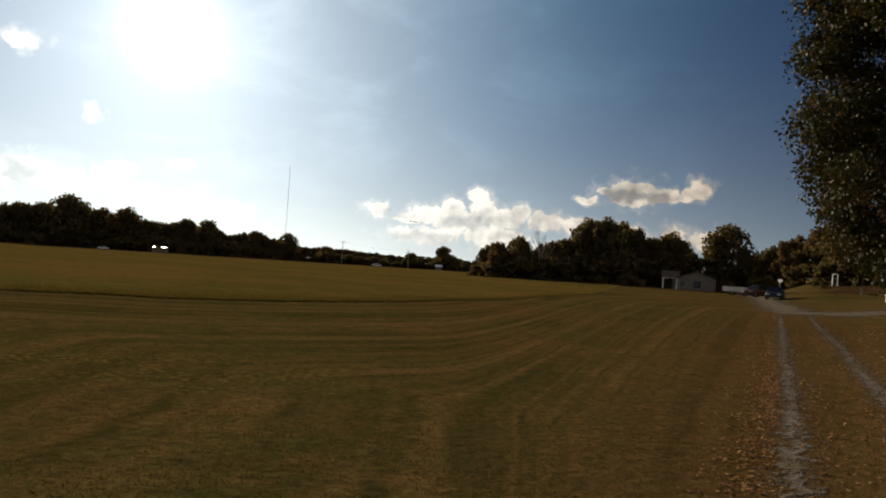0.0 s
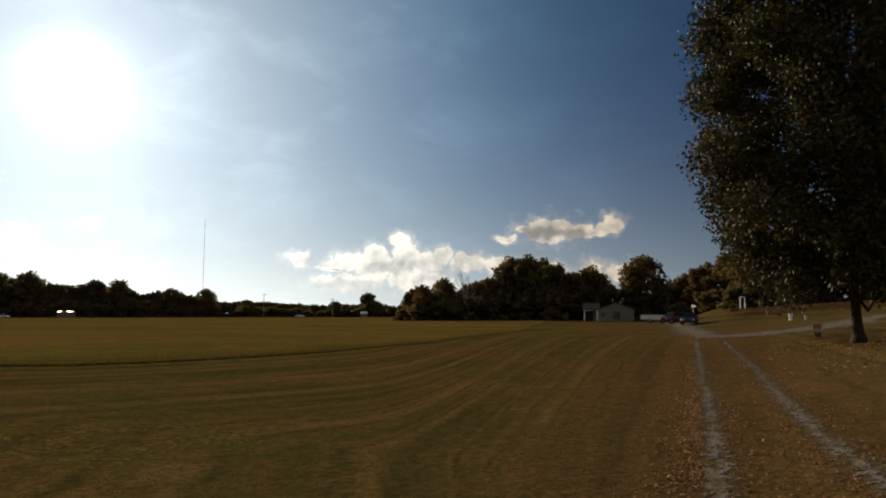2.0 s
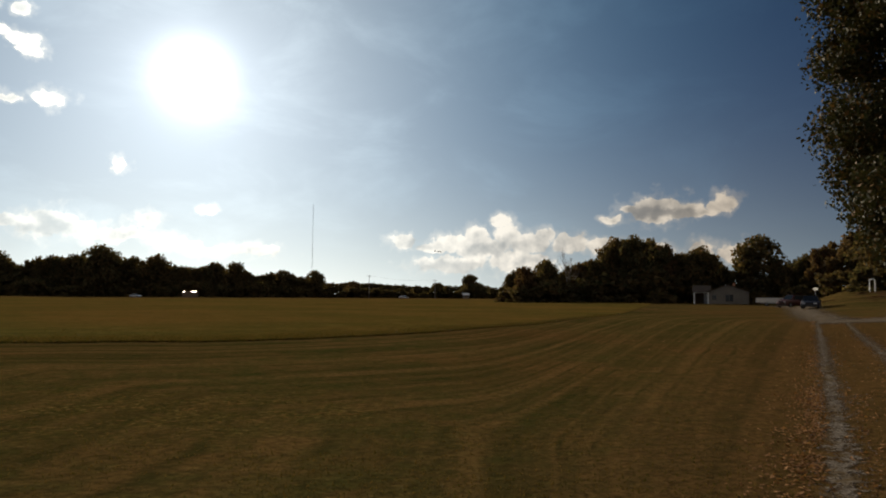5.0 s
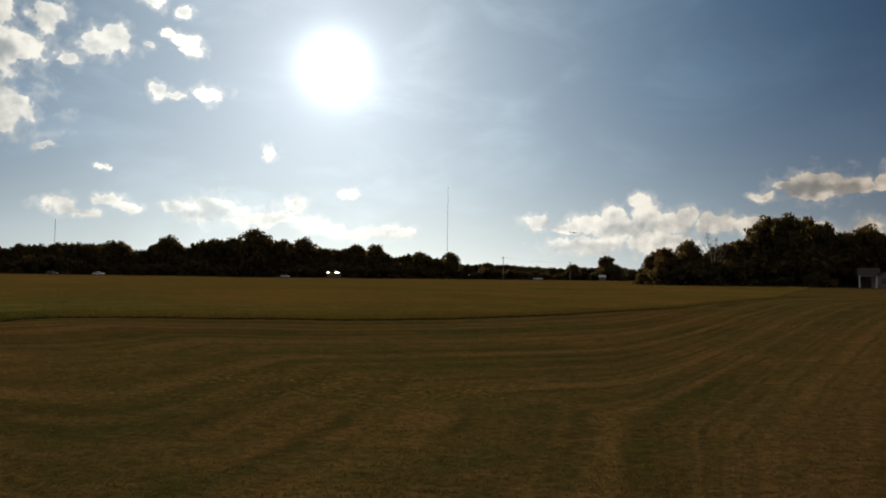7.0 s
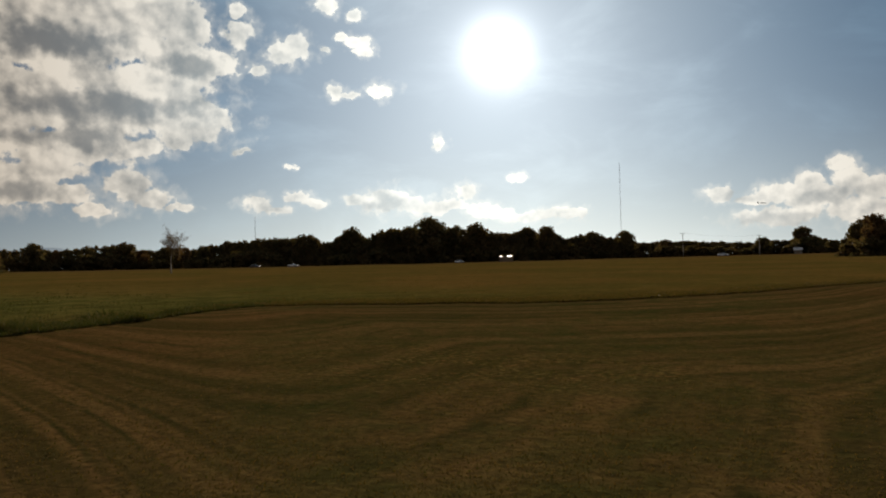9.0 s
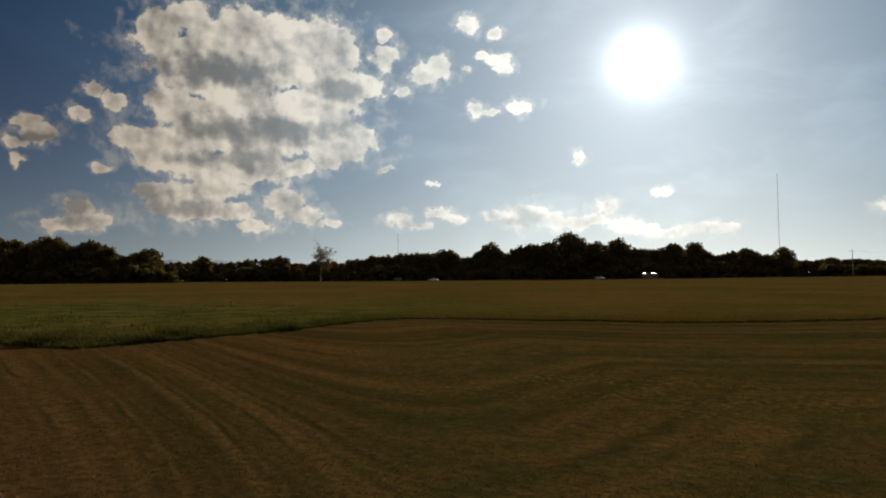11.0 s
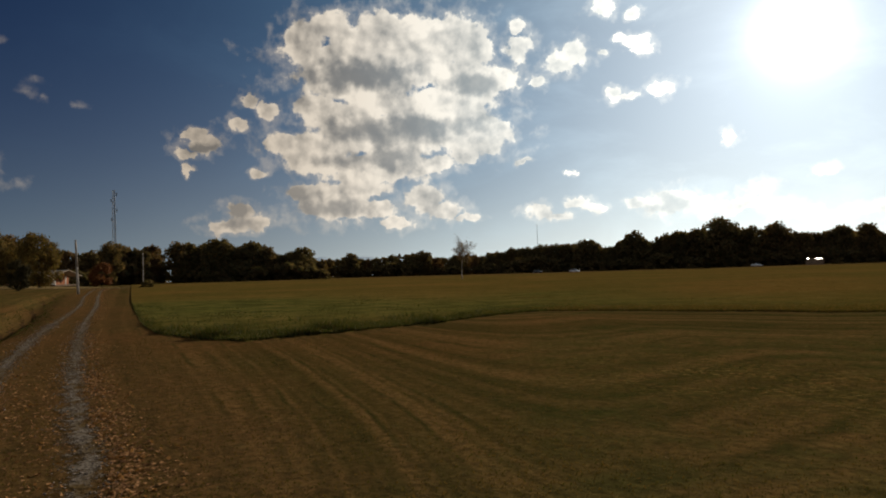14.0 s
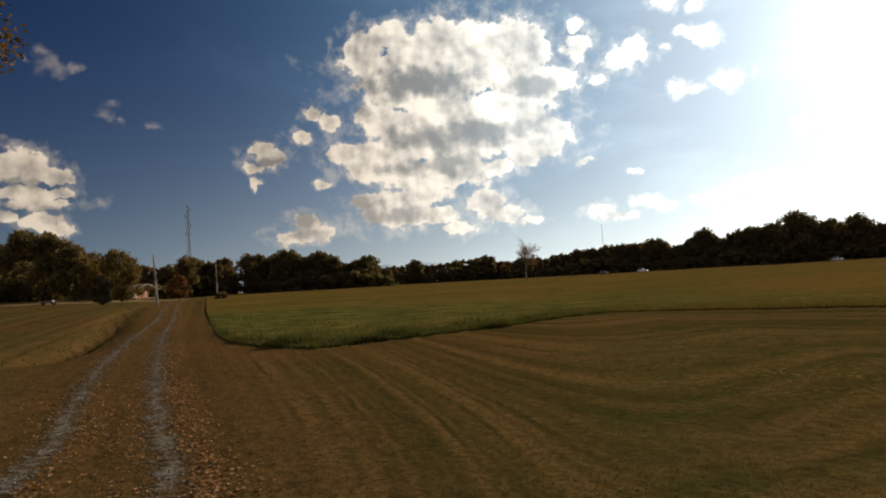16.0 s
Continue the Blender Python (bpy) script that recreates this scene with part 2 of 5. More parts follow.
    # thin uneven veils of high cloud in the bright air
    veil = smooth(nt, noise_node(nt, vec_node(nt, "MULTIPLY", way, (1.0, 1.0, 2.2)).outputs[0], 5.5, 5.0, 0.6, 0.4), 0.42, 0.78)
    haze = mix_color(nt, 1.0, haze, math_node(nt, "MULTIPLY_ADD", veil, 0.3, 0.93), "MULTIPLY")
    clear = mix_color(nt, 1.0, clear, haze, "ADD")
    body = mix_color(nt, smooth(nt, math_node(nt, "SUBTRACT", 48.0, off), 4.0, 36.0), body, haze, "ADD")
    # the same pale air lies in front of the low clouds
    body = mix_color(nt, 1.0, body, mix_color(nt, 1.0, pale, math_node(nt, "MULTIPLY", low, 0.28), "MULTIPLY"), "ADD")
    cloudy = mix_color(nt, mask, clear, body)
    # unseen cumulus added overhead and away from the sun, as fill light
    away = smooth(nt, off, 66.0, 84.0)
    rest = math_node(nt, "MULTIPLY", smooth(nt, noise_node(nt, way, 3.2, 6.0, 0.6), 0.42, 0.56), away)
    cloudy = mix_color(nt, rest, cloudy, CLOUD_FILL)
    link(nt, mix_color(nt, 1.0, cloudy, glow, "ADD"), back.inputs["Color"])


SKY_STRENGTH, SKY_TINT = 0.1, (0.017, 0.055, 0.138)
AIR_FAR, AIR_NEAR = (1.0, 1.5, 2.0), (12.0, 11.4, 9.8)
CLOUD_LIT, CLOUD_MID, CLOUD_GREY = (8.4, 7.6, 6.45), (3.0, 2.82, 2.56), (1.75, 1.75, 1.74)
CLOUD_FILL = (4.4, 4.25, 4.0)
CORE, HALO, HALO_WIDE, WIDE = 12.0, 5.2, 4.6, 5.8
build_sky()


# ---------------------------------------------------------------- materials
def surface(name, rough=0.9, metal=0.0):
    m = bpy.data.materials.new(name)
    m.use_nodes = True
    b = m.node_tree.nodes["Principled BSDF"]
    b.inputs["Roughness"].default_value, b.inputs["Metallic"].default_value = rough, metal
    b.inputs["Specular IOR Level"].default_value = 0.3
    return m, m.node_tree, b


def bump(nt, b, height, strength, dist):
    n = nt.nodes.new("ShaderNodeBump")
    n.inputs["Strength"].default_value, n.inputs["Distance"].default_value = strength, dist
    link(nt, height, n.inputs["Height"])
    link(nt, n.outputs[0], b.inputs["Normal"])


def coords(nt):
    return nt.nodes.new("ShaderNodeTexCoord").outputs["Object"]


def speckled(name, c1, c2, c3, fine, coarse, rough=0.85, metal=0.0, relief=0.3, dist=0.01):
    """Two scales of variation: c1 to c2 in fine grain, c3 in coarse stains."""
    m, nt, b = surface(name, rough, metal)
    b.inputs["Specular IOR Level"].default_value = 0.02 if rough >= 0.85 else 0.3
    co = coords(nt)
    g = noise_node(nt, co, fine, 5.0, 0.65)
    s = smooth(nt, noise_node(nt, co, coarse, 3.0), 0.45, 0.75)
    link(nt, mix_color(nt, s, mix_color(nt, smooth(nt, g, 0.3, 0.7), c1, c2), c3), b.inputs["Base Color"])
    bump(nt, b, g, relief, dist)
    return m


def lawn_material():
    """Mown autumn grass: green and straw in patches, mowing swathes with ragged dark seams, shade painted between
    tufts, pale thatch.
    """
    m, nt, b = surface("lawn_grass", 1.0)
    b.inputs["Specular IOR Level"].default_value = 0.0
    co = nt.nodes.new("ShaderNodeNewGeometry").outputs["Position"]
    tuft = noise_node(nt, co, 9.0, 6.0, 0.7)
    clump = noise_node(nt, co, 2.6, 5.0, 0.65, 0.3)
    patch = noise_node(nt, co, 0.35, 4.0, 0.6)
    broad = noise_node(nt, co, 0.05, 3.0, 0.5)
    mow = nt.nodes.new("ShaderNodeAttribute")
    mow.attribute_name = "mow"
    wob = math_node(nt, "ADD", mow.outputs["Fac"], math_node(nt, "MULTIPLY", noise_node(nt, co, 0.2, 2.0), 0.4))
    wob = math_node(nt, "MULTIPLY_ADD", clump, 0.3, wob)
    lane = nt.nodes.new("ShaderNodeCombineXYZ")
    link(nt, wob, lane.inputs[0])
    stripe = math_node(nt, "MULTIPLY_ADD", noise_node(nt, lane.outputs[0], 1.15, 2.0, 0.5), 4.0, -2.0)
    stripe2 = math_node(nt, "MULTIPLY_ADD", noise_node(nt, lane.outputs[0], 0.3, 1.0, 0.5), 4.0, -2.0)
    green, straw, rust = (0.053, 0.056, 0.012), (0.132, 0.08, 0.022), (0.145, 0.06, 0.019)
    c = mix_color(nt, smooth(nt, math_node(nt, "ADD", math_node(nt, "MULTIPLY", patch, 0.55), math_node(nt, "MULTIPLY", noise_node(nt, co, 1.7, 4.0, 0.6), 0.45)), 0.38, 0.6), green, straw)
    c = mix_color(nt, math_node(nt, "MULTIPLY", smooth(nt, broad, 0.44, 0.66), 0.6), c, rust)
    f = math_node(nt, "MULTIPLY_ADD", stripe, 1.05, math_node(nt, "MULTIPLY_ADD", stripe2, 0.75, 0.46))
    c = mix_color(nt, math_node(nt, "MULTIPLY_ADD", smooth(nt, noise_node(nt, co, 0.12, 3.0), 0.38, 0.62), 0.42, 0.3), c, mix_color(nt, f, (0.034, 0.034, 0.008), (0.124, 0.078, 0.022)))
    # seams where the mower's passes meet: dark green lines that come and go
    saw = math_node(nt, "FRACT", math_node(nt, "MULTIPLY", math_node(nt, "MULTIPLY_ADD", noise_node(nt, co, 0.5, 3.0), 0.7, wob), 0.72))
    seam = math_node(nt, "SUBTRACT", 1.0, smooth(nt, math_node(nt, "ABSOLUTE", math_node(nt, "SUBTRACT", saw, 0.5)), 0.0, 0.16))
    seam = math_node(nt, "MULTIPLY", seam, smooth(nt, math_node(nt, "ADD", math_node(nt, "MULTIPLY", patch, 0.5), math_node(nt, "MULTIPLY", clump, 0.5)), 0.44, 0.58))
    c = mix_color(nt, math_node(nt, "MULTIPLY", seam, 0.8), c, (0.026, 0.03, 0.007))
    drive = nt.nodes.new("ShaderNodeAttribute")
    drive.attribute_name = "drive"
    trod = math_node(nt, "SUBTRACT", 1.0, smooth(nt, math_node(nt, "ADD", drive.outputs["Fac"], math_node(nt, "MULTIPLY_ADD", patch, 5.0, -2.5)), 0.2, 3.6))
    c = mix_color(nt, math_node(nt, "MULTIPLY", trod, 0.6), c, mix_color(nt, noise_node(nt, co, 2.4, 4.0, 0.6), (0.062, 0.036, 0.012), (0.15, 0.075, 0.025)))
    # a belt of coarse yellow-green and russet weeds
    leaf = nt.nodes.new("ShaderNodeTexVoronoi")
    leaf.inputs["Scale"].default_value = 15.0
    link(nt, vec_node(nt, "MULTIPLY_ADD", noise_node(nt, co, 14.0, 2.0), (0.1, 0.1, 0.1), co).outputs[0], leaf.inputs["Vector"])
    reach = math_node(nt, "MULTIPLY_ADD", patch, 4.0, vec_node(nt, "LENGTH", vec_node(nt, "MULTIPLY_ADD", co, (1.0, 1.7, 0.0), (4.6, -17.0, 0.0)).outputs[0]).outputs["Value"])
    belt = smooth(nt, reach, 7.5, 3.5)
    belt = math_node(nt, "MULTIPLY", belt, smooth(nt, noise_node(nt, co, 0.8, 3.0, 0.6), 0.36, 0.56))
    hue = nt.nodes.new("ShaderNodeSeparateColor")
    link(nt, leaf.outputs["Color"], hue.inputs[0])
    weed = ramp(nt, hue.outputs[0], (0.0, (0.02, 0.022, 0.006)), (0.45, (0.06, 0.055, 0.012)), (0.75, (0.13, 0.1, 0.02)), (0.92, (0.2, 0.1, 0.025)), (1.0, (0.26, 0.19, 0.05)))
    c = mix_color(nt, math_node(nt, "MULTIPLY", belt, 0.5), c, weed)
    # clumps: shade painted dark into the hollows between tufts, pale thatch on them
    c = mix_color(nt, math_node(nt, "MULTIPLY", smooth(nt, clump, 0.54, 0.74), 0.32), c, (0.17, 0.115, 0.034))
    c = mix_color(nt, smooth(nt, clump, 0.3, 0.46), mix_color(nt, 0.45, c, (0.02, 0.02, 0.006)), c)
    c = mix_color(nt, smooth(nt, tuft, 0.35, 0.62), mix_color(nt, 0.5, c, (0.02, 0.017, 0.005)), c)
    c = mix_color(nt, 1.0, c, (1.02, 0.99, 1.2), "MULTIPLY")
    link(nt, c, b.inputs["Base Color"])
    bump(nt, b, math_node(nt, "MULTIPLY_ADD", clump, 1.6, tuft), 0.5, 0.06)
    return m


def field_material():
    m, nt, b = surface("meadow_grass", 1.0)
    b.inputs["Specular IOR Level"].default_value = 0.0
    co = nt.nodes.new("ShaderNodeNewGeometry").outputs["Position"]
    tuft = noise_node(nt, co, 2.2, 6.0, 0.7)
    patch = noise_node(nt, co, 0.06, 4.0, 0.6)
    c = mix_color(nt, smooth(nt, patch, 0.38, 0.66), (0.094, 0.069, 0.016), (0.148, 0.083, 0.022))
    gap = vec_node(nt, "DISTANCE", co, (-34.0, 14.0, 0.0)).outputs["Value"]
    lush = math_node(nt, "SUBTRACT", 1.0, smooth(nt, math_node(nt, "ADD", gap, math_node(nt, "MULTIPLY", patch, 18.0)), 12.0, 44.0))
    c = mix_color(nt, math_node(nt, "MULTIPLY", lush, 0.75), c, mix_color(nt, smooth(nt, noise_node(nt, co, 0.5, 5.0, 0.65), 0.35, 0.65), (0.04, 0.052, 0.012), (0.125, 0.12, 0.03)))
    reach = vec_node(nt, "LENGTH", co).outputs["Value"]
    c = mix_color(nt, math_node(nt, "MULTIPLY", smooth(nt, math_node(nt, "ADD", reach, math_node(nt, "MULTIPLY", patch, 90.0)), 270.0, 340.0), 0.6), c, (0.115, 0.058, 0.026))
    mottle = noise_node(nt, co, 0.55, 5.0, 0.7, 0.4)
    c = mix_color(nt, math_node(nt, "MULTIPLY", smooth(nt, mottle, 0.52, 0.72), 0.55), c, (0.17, 0.12, 0.035))
    c = mix_color(nt, math_node(nt, "MULTIPLY", smooth(nt, mottle, 0.46, 0.3), 0.5), c, (0.05, 0.055, 0.012))
    c = mix_color(nt, smooth(nt, tuft, 0.3, 0.65), mix_color(nt, 0.45, c, (0.04, 0.04, 0.01)), c)
    link(nt, c, b.inputs["Base Color"])
    bump(nt, b, tuft, 0.8, 0.2)
    return m


def island_material(name, stops, rough=0.7, translucent=0.25):
    """Leaves and blades: each piece takes its own colour, each plant its own cast."""
    m, nt, b = surface(name, rough)
    b.inputs["Specular IOR Level"].default_value = 0.06
    rnd = nt.nodes.new("ShaderNodeNewGeometry").outputs["Random Per Island"]
    c = ramp(nt, rnd, *stops)
    ob = nt.nodes.new("ShaderNodeObjectInfo").outputs["Random"]
    c = mix_color(nt, math_node(nt, "MULTIPLY", ob, 0.35), c, mix_color(nt, 1.0, c, (1.25, 0.85, 0.7), "MULTIPLY"))
    link(nt, c, b.inputs["Base Color"])
    if translucent:
        t = nt.nodes.new("ShaderNodeBsdfTranslucent")
        link(nt, mix_color(nt, 1.0, c, (1.1, 1.05, 0.65), "MULTIPLY"), t.inputs[0])
        s = nt.nodes.new("ShaderNodeMixShader")
        s.inputs[0].default_value = translucent
        link(nt, b.outputs[0], s.inputs[1])
        link(nt, t.outputs[0], s.inputs[2])
        link(nt, s.outputs[0], nt.nodes["Material Output"].inputs[0])
    return m


LAWN, FIELD = lawn_material(), field_material()
LEAF_OAK = island_material("oak_leaves", ((0.0, (0.034, 0.04, 0.017)), (0.55, (0.05, 0.052, 0.022)), (0.85, (0.074, 0.058, 0.024)), (1.0, (0.14, 0.085, 0.036))), 0.6, 0.13)
LEAF_DARK = island_material("wood_leaves", ((0.0, (0.062, 0.06, 0.03)), (0.6, (0.1, 0.084, 0.042)), (1.0, (0.15, 0.104, 0.05))), 0.9, 0.42)
LEAF_GOLD = island_material("autumn_leaves", ((0.0, (0.085, 0.078, 0.028)), (0.6, (0.125, 0.098, 0.034)), (1.0, (0.165, 0.11, 0.04))), 0.9, 0.35)
LEAF_RUST = island_material("rust_leaves", ((0.0, (0.09, 0.045, 0.02)), (0.6, (0.15, 0.065, 0.025)), (1.0, (0.2, 0.1, 0.035))), 0.8, 0.15)
LEAF_BROWN = island_material("brown_leaves", ((0.0, (0.085, 0.065, 0.035)), (0.6, (0.125, 0.086, 0.043)), (1.0, (0.165, 0.098, 0.05))), 0.9, 0.38)
LEAF_CEDAR = island_material("cedar_needles", ((0.0, (0.03, 0.03, 0.015)), (1.0, (0.06, 0.052, 0.022))), 0.8, 0.05)
BLADE = island_material("grass_blades", ((0.0, (0.052, 0.056, 0.013)), (0.5, (0.09, 0.068, 0.02)), (1.0, (0.145, 0.092, 0.031))), 0.9, 0.3)
BLADE_TALL = island_material("tall_grass_blades", ((0.0, (0.036, 0.05, 0.012)), (0.6, (0.06, 0.07, 0.018)), (1.0, (0.11, 0.088, 0.03))), 0.9, 0.25)
LITTER = island_material("fallen_leaves", ((0.0, (0.13, 0.07, 0.03)), (0.6, (0.24, 0.13, 0.054)), (1.0, (0.35, 0.205, 0.095))), 1.0, 0.2)
LITTER_PALE = island_material("pale_fallen_leaves", ((0.0, (0.12, 0.085, 0.045)), (0.6, (0.24, 0.175, 0.09)), (1.0, (0.4, 0.32, 0.19))), 1.0, 0.2)
STONES = island_material("gravel_stones", ((0.0, (0.09, 0.08, 0.068)), (0.7, (0.16, 0.145, 0.125)), (1.0, (0.25, 0.23, 0.2))), 1.0, 0.0)
BARK = speckled("bark", (0.028, 0.022, 0.017), (0.065, 0.052, 0.04), (0.04, 0.036, 0.03), 14.0, 1.2, 0.95, 0.0, 0.8, 0.04)
SIDING = speckled("cream_siding", (0.17, 0.148, 0.12), (0.2, 0.174, 0.142), (0.145, 0.125, 0.1), 3.0, 0.5, 0.7)
SHINGLE = speckled("shingles", (0.07, 0.055, 0.045), (0.125, 0.098, 0.078), (0.085, 0.068, 0.055), 6.0, 0.4, 0.9)
TAN_ROOF = speckled("tan_shingles", (0.34, 0.28, 0.22), (0.46, 0.39, 0.31), (0.3, 0.25, 0.2), 6.0, 0.4, 0.9)
WHITE = speckled("white_paint", (0.74, 0.72, 0.68), (0.8, 0.79, 0.76), (0.62, 0.59, 0.53), 12.0, 1.5, 0.55)
TIMBER = speckled("weathered_timber", (0.14, 0.1, 0.07), (0.24, 0.18, 0.13), (0.1, 0.08, 0.06), 18.0, 1.6, 0.85)
POLEWOOD = speckled("pole_wood", (0.24, 0.21, 0.18), (0.38, 0.34, 0.3), (0.2, 0.17, 0.14), 12.0, 0.8, 0.9)
BRICK = speckled("brick", (0.3, 0.13, 0.075), (0.42, 0.19, 0.11), (0.26, 0.12, 0.08), 9.0, 0.6, 0.85)
STEEL = speckled("galvanised_steel", (0.3, 0.3, 0.31), (0.42, 0.42, 0.43), (0.25, 0.2, 0.17), 6.0, 0.6, 0.5, 0.6)
MAST = speckled("dull_mast_steel", (0.16, 0.18, 0.2), (0.25, 0.27, 0.29), (0.2, 0.16, 0.14), 4.0, 0.4, 0.7)
SHEET = speckled("bare_roof_metal", (0.7, 0.7, 0.7), (0.76, 0.76, 0.76), (0.6, 0.6, 0.62), 3.0, 0.3, 0.5, 1.0, 0.05)
RUBBER = speckled("rubber", (0.018, 0.018, 0.018), (0.03, 0.03, 0.03), (0.04, 0.036, 0.03), 20.0, 3.0, 0.85)
NAVY = speckled("navy_car_paint", (0.012, 0.018, 0.035), (0.016, 0.022, 0.042), (0.03, 0.03, 0.035), 30.0, 1.0, 0.5, 0.0, 0.02)
NAVY.node_tree.nodes["Principled BSDF"].inputs["Specular IOR Level"].default_value = 0.12
MAROON = speckled("maroon_car_paint", (0.09, 0.03, 0.025), (0.11, 0.035, 0.03), (0.06, 0.04, 0.035), 30.0, 1.0, 0.35, 0.1, 0.02)
PALE = speckled("pale_car_paint", (0.6, 0.6, 0.6), (0.68, 0.68, 0.68), (0.5, 0.48, 0.45), 20.0, 1.0, 0.3, 0.1, 0.02)
CHARCOAL = speckled("charcoal_paint", (0.03, 0.03, 0.032), (0.045, 0.045, 0.046), (0.06, 0.055, 0.05), 20.0, 1.0, 0.4, 0.1, 0.02)
ROCK = speckled("pale_stone", (0.4, 0.38, 0.34), (0.55, 0.52, 0.47), (0.3, 0.28, 0.25), 16.0, 2.0, 0.9)
# haze over the far hills is painted as an even blue-grey glow
HAZE, _nt, _b = surface("ridge_haze_glow", 1.0)
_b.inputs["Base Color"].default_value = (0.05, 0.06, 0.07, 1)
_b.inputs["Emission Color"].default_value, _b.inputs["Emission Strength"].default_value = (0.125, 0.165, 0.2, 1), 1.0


def rut_material(name="worn_gravel", cover=0.34):
    """Gravel that thins out into the grass at both edges."""
    m, nt, b = surface(name, 1.0)
    b.inputs["Specular IOR Level"].default_value = 0.0
    co = nt.nodes.new("ShaderNodeNewGeometry").outputs["Position"]
    grain = noise_node(nt, co, 30.0, 5.0, 0.7)
    c = mix_color(nt, smooth(nt, grain, 0.35, 0.66), (0.055, 0.044, 0.031), (0.21, 0.182, 0.15))
    c = mix_color(nt, smooth(nt, noise_node(nt, co, 2.6, 4.0), 0.45, 0.65), c, (0.085, 0.058, 0.026))
    link(nt, c, b.inputs["Base Color"])
    bump(nt, b, grain, 0.5, 0.012)
    across = nt.nodes.new("ShaderNodeAttribute")
    across.attribute_name = "across"
    worn = math_node(nt, "ADD", math_node(nt, "SUBTRACT", cover, math_node(nt, "ABSOLUTE", across.outputs["Fac"])), math_node(nt, "MULTIPLY_ADD", noise_node(nt, co, 6.0, 6.0, 0.75), 3.0, -1.5))
    clear = nt.nodes.new("ShaderNodeBsdfTransparent")
    s = nt.nodes.new("ShaderNodeMixShader")
    link(nt, smooth(nt, worn, -0.05, 0.3), s.inputs[0])
    link(nt, clear.outputs[0], s.inputs[1])
    link(nt, b.outputs[0], s.inputs[2])
    link(nt, s.outputs[0], nt.nodes["Material Output"].inputs[0])
    return m


WORN = rut_material()
LANE_GRAVEL = rut_material("lane_gravel", 0.55)


def bed_material(name="oak_leaf_bed_shade", dark=(0.03, 0.019, 0.009), light=(0.09, 0.05, 0.022), cover=0.6):
    """Bare brown earth and leaves thinning into lawn; default browns include painted tree shade."""
    m, nt, b = surface(name, 1.0)
    b.inputs["Specular IOR Level"].default_value = 0.0
    co = nt.nodes.new("ShaderNodeNewGeometry").outputs["Position"]
    c = mix_color(nt, smooth(nt, noise_node(nt, co, 7.0, 6.0, 0.7), 0.35, 0.65), dark, light)
    link(nt, c, b.inputs["Base Color"])
    across = nt.nodes.new("ShaderNodeAttribute")
    across.attribute_name = "across"
    worn = math_node(nt, "ADD", math_node(nt, "SUBTRACT", cover, math_node(nt, "ABSOLUTE", across.outputs["Fac"])), math_node(nt, "MULTIPLY_ADD", noise_node(nt, co, 0.9, 6.0, 0.65), 2.4, -1.2))
    clear = nt.nodes.new("ShaderNodeBsdfTransparent")
    s = nt.nodes.new("ShaderNodeMixShader")
    link(nt, smooth(nt, worn, 0.0, 0.5), s.inputs[0])
    link(nt, clear.outputs[0], s.inputs[1])
    link(nt, b.outputs[0], s.inputs[2])
    link(nt, s.outputs[0], nt.nodes["Material Output"].inputs[0])
    return m


def glass_material():
    m, nt, b = surface("window_glass", 0.05)
    b.inputs["Base Color"].default_value = (0.02, 0.025, 0.03, 1)
    b.inputs["Specular IOR Level"].default_value = 0.4
    return m


GLASS = glass_material()
BED = bed_material()
# dry grass with the sunlight on it painted in as pale straw
DRY_SUNLIT = bed_material("sunlit_straw_grass", (0.12, 0.085, 0.04), (0.23, 0.17, 0.08), 0.75)

# ---------------------------------------------------------------- mesh helpers
rng = np.random.default_rng(7)


def put(name, data, material, parent=None, label=""):
    data.materials.append(material)
    ob = new(name, data)
    if parent is not None:
        ob.parent = parent
    if label:
        ob["label"] = label
    return ob


def part(name, bm, material, parent=None, label="", smoothed=False):
    me = bpy.data.meshes.new(name)
    bmesh.ops.recalc_face_normals(bm, faces=bm.faces)
    if smoothed:
        for f in bm.faces:
            f.smooth = True
    bm.to_mesh(me)
    bm.free()
    return put(name, me, material, parent, label)


def array_mesh(name, verts, faces):
    """verts (n, 3), faces (m, k) with k corners each."""
    me = bpy.data.meshes.new(name)
    verts, faces = np.asarray(verts, np.float32), np.asarray(faces, np.int32)
    k = faces.shape[1]
    me.vertices.add(len(verts))
    me.vertices.foreach_set("co", verts.ravel())
    me.loops.add(faces.size)
    me.loops.foreach_set("vertex_index", faces.ravel())
    me.polygons.add(len(faces))
    me.polygons.foreach_set("loop_start", np.arange(0, faces.size, k, dtype=np.int32))
    me.update(calc_edges=True)
    me.validate()
    return me


